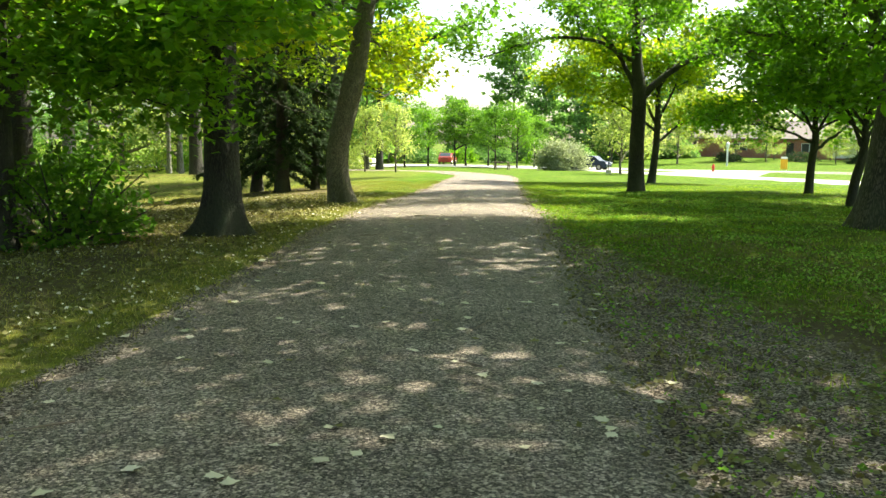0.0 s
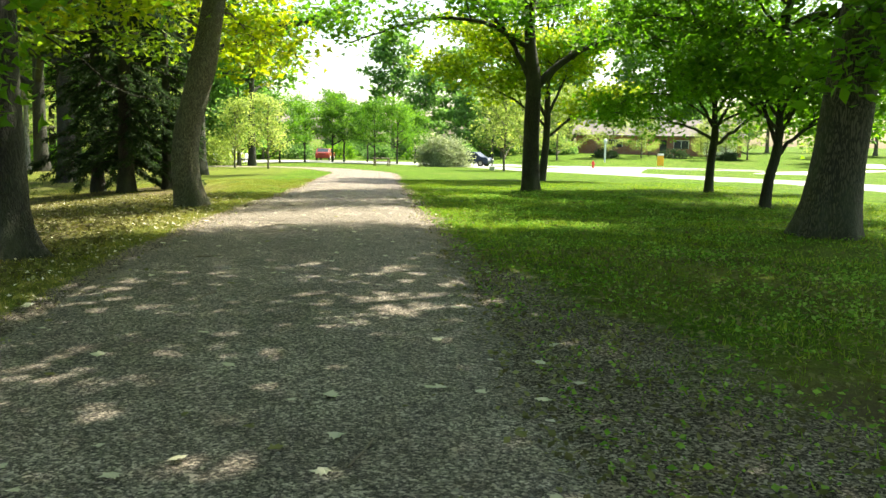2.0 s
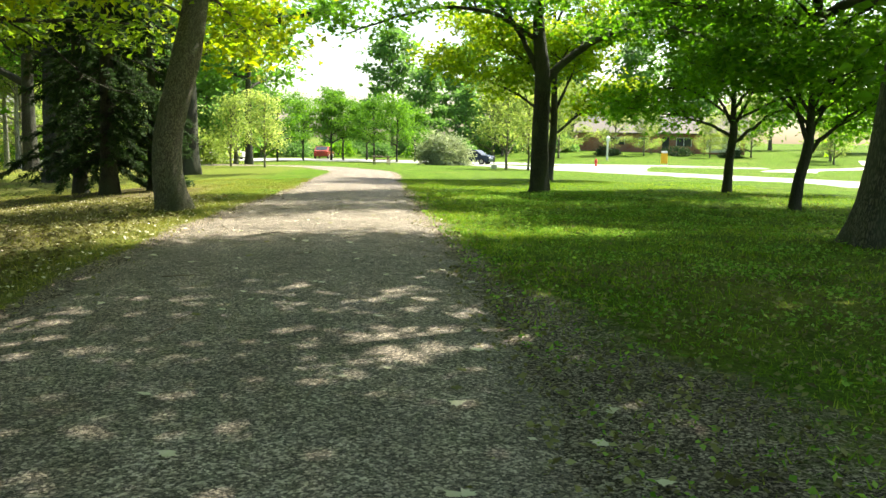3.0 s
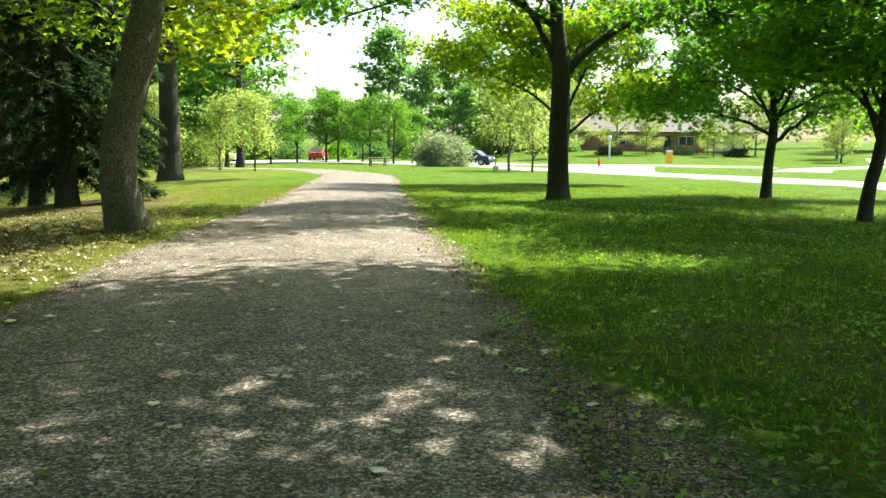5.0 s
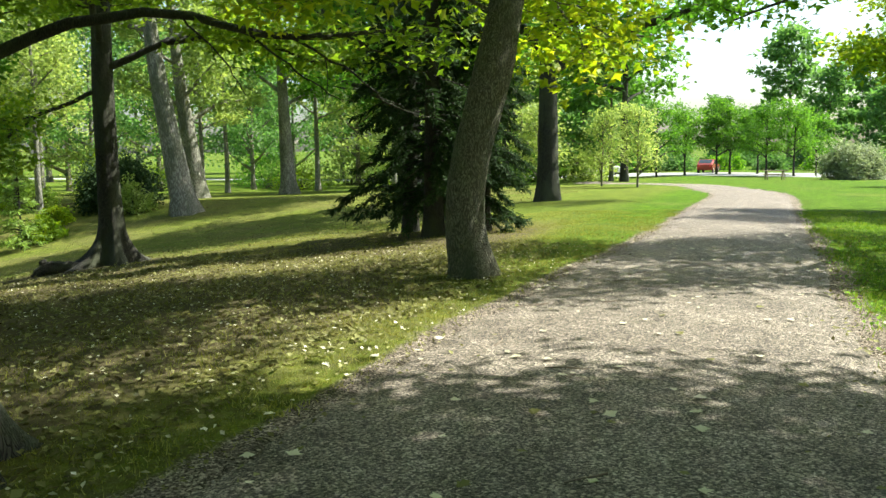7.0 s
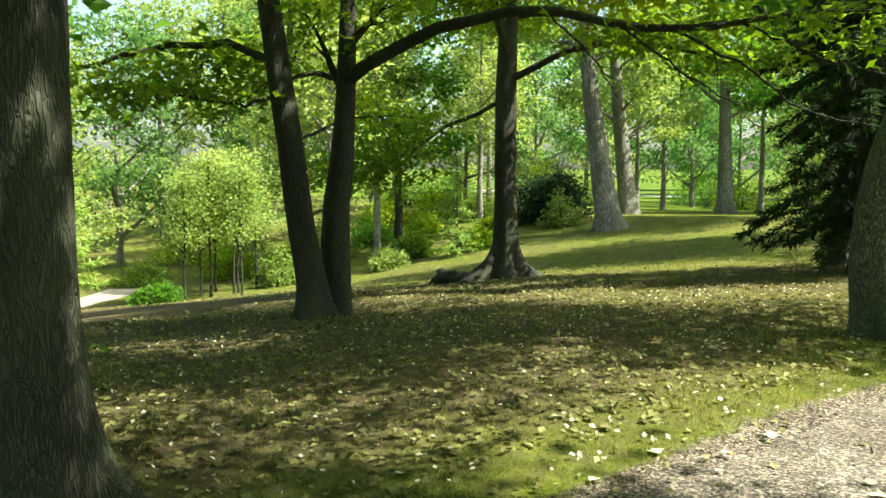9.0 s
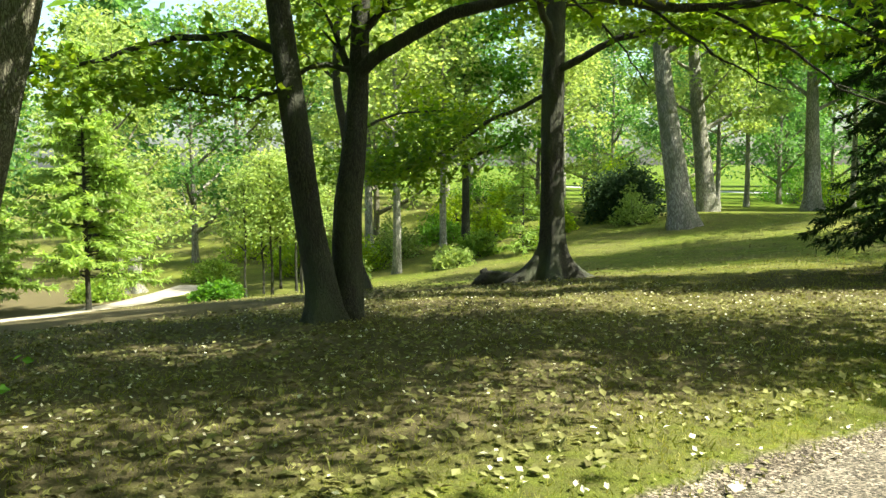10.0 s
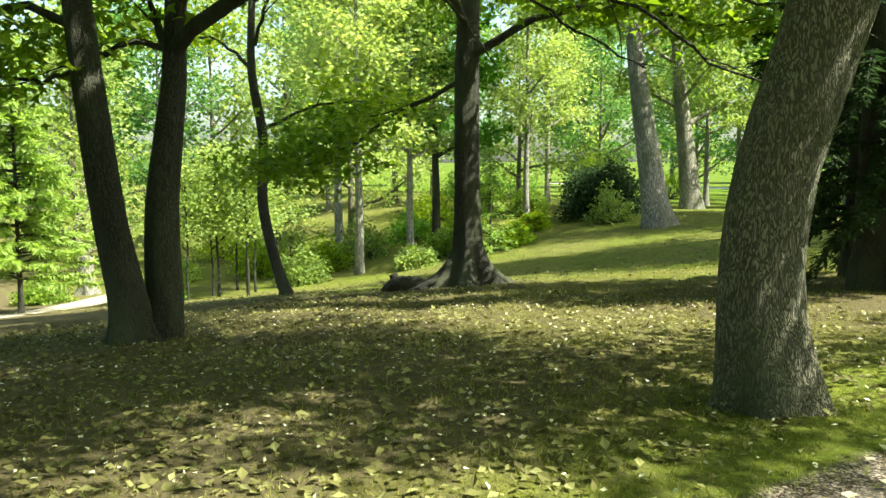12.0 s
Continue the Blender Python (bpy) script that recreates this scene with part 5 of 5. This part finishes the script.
# white lamp post and dark marker post
lp = thing("lamp_post", (28.9, 107.0, gz(28.9, 107)), "white lamp post on a front lawn", "lamp post")
part("post", rod(bmesh.new(), (0, 0, 0), (0, 0, 2.3), 0.12, 0.11, 12), WHITE, lp)
lt = part("lantern", box(bmesh.new(), 0, 0, 2.5, 0.34, 0.34, 0.42, 0.03), WHITE, lp)
part("cap", rod(bmesh.new(), (0, 0, 2.7), (0, 0, 2.95), 0.28, 0.03, 4), WHITE, lt)
mp = thing("marker_post", (8.7, 63.6, gz(8.7, 63.6)), "slim dark post in a square concrete base beside the road", "post")
part("base", box(bmesh.new(), 0, 0, 0.14, 0.36, 0.36, 0.3, 0.04), CONCRETE, mp)
part("post", rod(bmesh.new(), (0, 0, 0.25), (0, 0, 2.5), 0.04, 0.035, 10), BLACK, mp)
part("head", box(bmesh.new(), 0, 0, 2.55, 0.2, 0.2, 0.16, 0.03), BLACK, mp)

# house beyond the road
hs = thing("house", (44.0, 132.5, gz(44, 132.5)), "low brick house with grey roof and white garage", "house", rz=-18)


def wall_with_openings(x0, x1, z1, y, depth, openings):
    """Wall slab in the x-z plane with rectangular holes (xa, xb, za, zb)."""
    bm = bmesh.new()
    xs = sorted({x0, x1, *[o[0] for o in openings], *[o[1] for o in openings]})
    zs = sorted({-0.8, z1, *[o[2] for o in openings], *[o[3] for o in openings]})
    for a, b in zip(xs, xs[1:]):
        for c0, d in zip(zs, zs[1:]):
            mx, mz = (a + b) / 2, (c0 + d) / 2
            if not any(o[0] < mx < o[1] and o[2] < mz < o[3] for o in openings):
                box(bm, mx, y, mz, b - a, depth, d - c0)
    bmesh.ops.remove_doubles(bm, verts=bm.verts, dist=0.001)
    return bm


front = [(-7.2, -5.0, 0.9, 2.1), (-3.0, -1.6, 0.9, 2.1), (0.4, 1.4, 0.0, 2.1), (2.4, 4.6, 0.8, 2.1), (6.6, 11.4, 0.0, 2.3)]
part("front_wall", wall_with_openings(-12, 12, 2.8, -4, 0.3, front), BRICK, hs)
part("back_wall", box(bmesh.new(), 0, 4, 1.0, 24, 0.3, 3.6), BRICK, hs)
for s in (-1, 1):
    bm = box(bmesh.new(), s * 11.85, 0, 1.0, 0.3, 7.7, 3.6)
    part("side_wall", bm, BRICK, hs)
    bm = bmesh.new()
    vs = [bm.verts.new((s * 11.85 + d, y, z)) for d in (-0.14, 0.14) for y, z in ((-4, 2.8), (4, 2.8), (0, 5.0))]
    bmesh.ops.convex_hull(bm, input=bm.verts)
    part("gable", bm, WHITE, hs, "white boarded gable")
for s in (-1, 1):
    bm = box(bmesh.new(), 0, 0, 0, 25.2, 5.4, 0.16, 0, Matrix.Translation((0, s * 2.25, 3.95)) @ Matrix.Rotation(-s * math.atan2(2.3, 4.2), 4, "X"))
    part("roof_slope", bm, ROOF, hs)
part("chimney", box(bmesh.new(), -4, 0.8, 5.1, 1.0, 0.8, 2.2, 0.03), BRICK, hs)
for xa, xb, za, zb in (front[0], front[1], front[3]):
    w = part("window", wall_with_openings(xa, xb, zb, -4, 0.12, [(xa + 0.08, (xa + xb) / 2 - 0.04, za + 0.08, zb - 0.08), ((xa + xb) / 2 + 0.04, xb - 0.08, za + 0.08, zb - 0.08)]), WHITE, hs)
    bmw = bmesh.new()
    bmw.from_mesh(w.data)
    bmesh.ops.delete(bmw, geom=[v for v in bmw.verts if v.co.z < za - 0.01], context="VERTS")
    bmw.to_mesh(w.data)
    bmw.free()
    part("pane", box(bmesh.new(), (xa + xb) / 2, -3.98, (za + zb) / 2, xb - xa - 0.1, 0.02, zb - za - 0.1), GLASS, w)
part("door", box(bmesh.new(), 0.9, -3.95, 1.05, 1.0, 0.06, 2.1, 0.01), BLACK, hs, "dark front door")
gd = part("garage_door", box(bmesh.new(), 9.0, -3.93, 1.15, 4.8, 0.06, 2.3, 0.01), WHITE, hs, "white garage door")
for k in range(4):
    part("panel", box(bmesh.new(), 9.0, -3.97, 0.29 + 0.57 * k, 4.6, 0.04, 0.5, 0.015), WHITE, gd)

# stump by the footpath
st = thing("tree_stump", (-40.3, 23.2, gz(-40.3, 23.2)), "pale broken tree stump with spreading roots", "stump")
part("stem", mesh_np("stem", *tube(spline([(0, 0, -0.1), (0.03, 0, 0.7), (0.02, 0.05, 1.7)], 16), np.linspace(0.36, 0.27, 16), 24, 1.2, 6, 0.03, 4), True), BARK_GREY, st)
part("broken_top", box(bmesh.new(), 0.02, 0.05, 1.66, 0.34, 0.3, 0.16, 0.05), BARK_PALE, st)


# ---- loose cover: fallen leaves, twigs, pebbles, grass ----
def resting_leaf(seed, size):
    """A curled five-lobed fallen leaf."""
    rnd = np.random.RandomState(seed)
    pts = [(0.0, 0.0)]
    for k, (a, r) in enumerate(((-2.2, 0.35), (-1.75, 0.3), (-1.2, 0.74), (-0.85, 0.52), (-0.45, 0.74), (-0.28, 0.6), (0, 0.9), (0.28, 0.6), (0.45, 0.74), (0.85, 0.52), (1.2, 0.74), (1.75, 0.3), (2.2, 0.35))):
        rr = r * rnd.uniform(0.85, 1.1)
        pts.append((rr * math.sin(a), rr * math.cos(a) + 0.3))
    bend, lift = rnd.uniform(-0.05, 0.3), rnd.uniform(-0.05, 0.2)
    v = [(x * size, y * size, size * (0.10 + bend * x * x + lift * y * y * 0.4 + rnd.uniform(0, 0.10))) for x, y in pts]
    f = [(0, k, k + 1) for k in range(1, len(v) - 1)]
    me = mesh_np("fallen_leaf", v, f)
    return me


leaf_meshes = []
for k in range(8):
    me = resting_leaf(100 + k, 0.062)
    me.materials.append((LITTER_PALE, LITTER, LITTER_PALE, LITTER_PALE)[k % 4])
    leaf_meshes.append(me)
rnd = np.random.RandomState(77)
count = 0
while count < 285:
    y = 2.2 + 24 * rnd.rand() ** 1.15
    pc, hw = path_line(y)
    x = pc + rnd.uniform(-1.15, 1.15) * hw
    ob = new("fallen_leaf", leaf_meshes[rnd.randint(8)])
    s = rnd.uniform(0.6, 1.25)
    ob.matrix_world = pose(x, y, gz(x, y) + 0.014 + 0.03 * math.cos((x - pc) / hw * 1.5) + 0.004, rnd.uniform(-6, 6), rnd.uniform(-6, 6), rnd.uniform(0, 360)) @ Matrix.Diagonal((s, s, s, 1))
    tagged(ob, "dry pale maple leaf lying on the gravel path", "leaf", "fallen leaves on the path")
    count += 1

for k in range(16):
    y = 3.0 + 1.15 * k + rnd.rand()
    pc, hw = path_line(y)
    x = pc + rnd.uniform(-0.9, 1.0) * hw
    ln = limb_line(rnd, (-0.12, 0, 0.006), (1, rnd.uniform(-0.3, 0.3), 0), rnd.uniform(0.2, 0.45), 0, 0.16, 5)
    ln[:, 2] = 0.006
    me = mesh_np("twig", *tube(ln, np.linspace(0.006, 0.003, 6), 6), True)
    me.materials.append(WOOD_GREY)
    ob = new("twig", me)
    ob.matrix_world = pose(x, y, gz(x, y) + 0.014 + 0.03 * math.cos((x - pc) / hw * 1.5), 0, 0, rnd.uniform(0, 360))
    tagged(ob, "thin dry twig lying on the gravel path", "twig", "twigs on the path")


def scatter(name, xs, ys, lift, size, shape, material, label, category, tilt, rnd, upright=False):
    z = ground_z(xs, ys) + lift
    near_ = np.exp(-((xs / 40) ** 2) - ((ys - 20) / 50) ** 2)
    pcx_, hw_ = path_line(ys)
    z = z + near_ * (0.018 * rough(xs, ys, 1.0) + 0.03 * rough(xs, ys, 0.33)) * sstep(0.0, 0.6, np.abs(xs - pcx_) - hw_)
    pos = np.stack([xs, ys, z], 1)
    a = rnd.rand(len(xs)) * 6.283
    flat = np.stack([np.cos(a), np.sin(a), 0 * a], 1)
    up = unit(rnd.normal(size=pos.shape) * tilt + np.array([0, 0, 1.0]))
    me = leaf_mesh(name, pos, up, flat, size, shape) if upright else leaf_mesh(name, pos, flat, up, size, shape)
    me.materials.append(material)
    return tagged(new(name, me), label, category, kind="stuff")


# litter on the left slope and along the edges
n = 46000
xs, ys = -3.0 - 11 * rnd.rand(n) ** 1.1, rnd.uniform(3, 24, n)
keep = rnd.rand(n) < 0.55 + 0.45 * np.exp(-(((xs + 7.5) / 4.5) ** 2) - ((ys - 15.5) / 4.0) ** 2)
scatter("leaf_litter", xs[keep], ys[keep], 0.02, 0.028 + 0.06 * rnd.rand(keep.sum()) ** 1.3, "diamond", LITTER, "dry brown and yellow leaf litter under the trees", "leaves", 0.35, rnd)
n = 3200
xs, ys = -2.6 - 11 * rnd.rand(n) ** 1.2, rnd.uniform(4, 24, n)
scatter("pale_leaf_litter", xs, ys, 0.03, rnd.uniform(0.025, 0.05, n), "diamond", LITTER_PALE, "pale upturned leaves lying over brown leaf litter", "leaves", 0.4, rnd)
n = 14000
xs, ys = rnd.uniform(-32, -8, n), rnd.uniform(20, 52, n)
scatter("slope_leaves", xs, ys, 0.03, rnd.uniform(0.04, 0.08, n), "diamond", LITTER, "dry leaves strewn thinly over the grassy slope", "leaves", 0.4, rnd)
n = 2600
ys = rnd.uniform(1.5, 28, n)
pc, hw = path_line(ys)
side = np.where(rnd.rand(n) < 0.5, -1, 1)
xs = pc + side * (hw + rnd.normal(size=n) * 0.35 + 0.15)
scatter("edge_leaves", xs, ys, 0.022, rnd.uniform(0.02, 0.06, n), "diamond", LITTER, "small dry leaves caught along the path's edges", "leaves", 0.4, rnd)
n = 9000
ys = 1.6 + 11 * rnd.rand(n) ** 1.2
xs = 0.7 + 3.8 * rnd.rand(n)
scatter("verge_leaves", xs, ys, 0.022, rnd.uniform(0.02, 0.06, n), "diamond", LITTER, "crushed brown leaves mixed into the gravel verge", "leaves", 0.5, rnd)
n = 1100
xs, ys = rnd.uniform(1.0, 10, n), rnd.uniform(2, 28, n)
scatter("lawn_leaves", xs, ys, 0.05, rnd.uniform(0.03, 0.065, n), "diamond", LITTER, "pale leaves scattered on the lawn", "leaves", 0.5, rnd)

# grass
n = 480000
ys = 1.5 + 32 * rnd.rand(n) ** 1.35
pc, hw = path_line(ys)
side = np.where(rnd.rand(n) < 0.55, -1, 1)
dist = 11 * rnd.rand(n) ** 1.5
xs = pc + side * (hw - 0.06 + dist)
clump = np.sin(xs * 3.1 + 2 * np.sin(ys * 2.3)) * np.cos(ys * 3.7 + xs)
soft = np.where((side > 0), 0.45 + 2.9 * sstep(14, 5, ys), 0.4) * (1 + 0.35 * rough(xs, ys, 0.8))
p = sstep(0.0, 1.0, dist / soft) * (0.75 + 0.25 * clump)
lit = np.exp(-(((xs + 8.6) / 3.2) ** 2) - ((ys - 16.4) / 1.7) ** 2)
worn = np.clip(0.42 + 0.5 * rough(xs + 3, ys, 0.62), 0, 0.8) * np.exp(-(((dist - 1.9) / 1.5) ** 2)) * sstep(16, 7, ys) * (side > 0)
p = p * (1 - 1.1 * worn) * (1 - 0.92 * np.clip(lit * 1.3, 0, 1)) * np.where(side < 0, 0.95, 1.0)
keep = rnd.rand(n) < p
for sd, mat_, lab in ((1, GRASS, "short green lawn grass beside the path"), (-1, GRASS_OLIVE, "short olive grass among leaves beside the path")):
    k = keep & (side == sd)
    scatter("lawn_grass", xs[k], ys[k], 0.0, rnd.uniform(0.02, 0.06, k.sum()) * (1 + 0.3 * clump[k]) * (1.0 if sd > 0 else 0.8), "blade", mat_, lab, "grass", 1.0, rnd, True)
n = 110000
ys = 1.5 + 24 * rnd.rand(n) ** 1.1
xs = 0.95 + 8 * rnd.rand(n) ** 1.5
keep = rnd.rand(n) < (0.12 + 0.88 * sstep(0.6, 2.6, xs - 0.9)) * np.clip(0.5 + 0.9 * rough(xs, ys, 1.1), 0.05, 1)
scatter("clover", xs[keep], ys[keep], 0.034, 0.014 + 0.042 * rnd.rand(keep.sum()) ** 1.6, "diamond", CLOVER, "broad-leaved clover and weeds in the lawn", "plants", 0.5, rnd)

# pebbles on the path
n = 20000
ys = 1.6 + 17 * rnd.rand(n) ** 1.4
pc, hw = path_line(ys)
xs = pc + rnd.uniform(-1, 1.12, n) * hw
r = 0.003 + 0.010 * rnd.rand(n) ** 2
zs = ground_z(xs, ys) + 0.012 + 0.03 * np.cos(np.clip((xs - pc) / hw, -1, 1) * 1.5)
octa = np.array([(1, 0, 0), (0, 1, 0), (-1, 0, 0), (0, -1, 0), (0, 0, 0.75), (0, 0, -0.6)])
of = np.array([(0, 1, 4), (1, 2, 4), (2, 3, 4), (3, 0, 4)])
a = rnd.rand(n) * 6.283
rot = np.stack([np.stack([np.cos(a), -np.sin(a)], -1), np.stack([np.sin(a), np.cos(a)], -1)], -2)
v = np.repeat(octa[None], n, 0) * rnd.uniform(0.7, 1.3, (n, 6, 1))
v[..., :2] = np.einsum("nij,nkj->nki", rot, v[..., :2])
v = v * r[:, None, None] + np.stack([xs, ys, zs], 1)[:, None]
f = (of[None] + 6 * np.arange(n)[:, None, None]).reshape(-1, 3)
me = mesh_np("pebbles", v.reshape(-1, 3), f)
me.materials.append(STONE)
tagged(new("pebbles", me), "loose grey pebbles of the gravel path", "pebbles", kind="stuff")
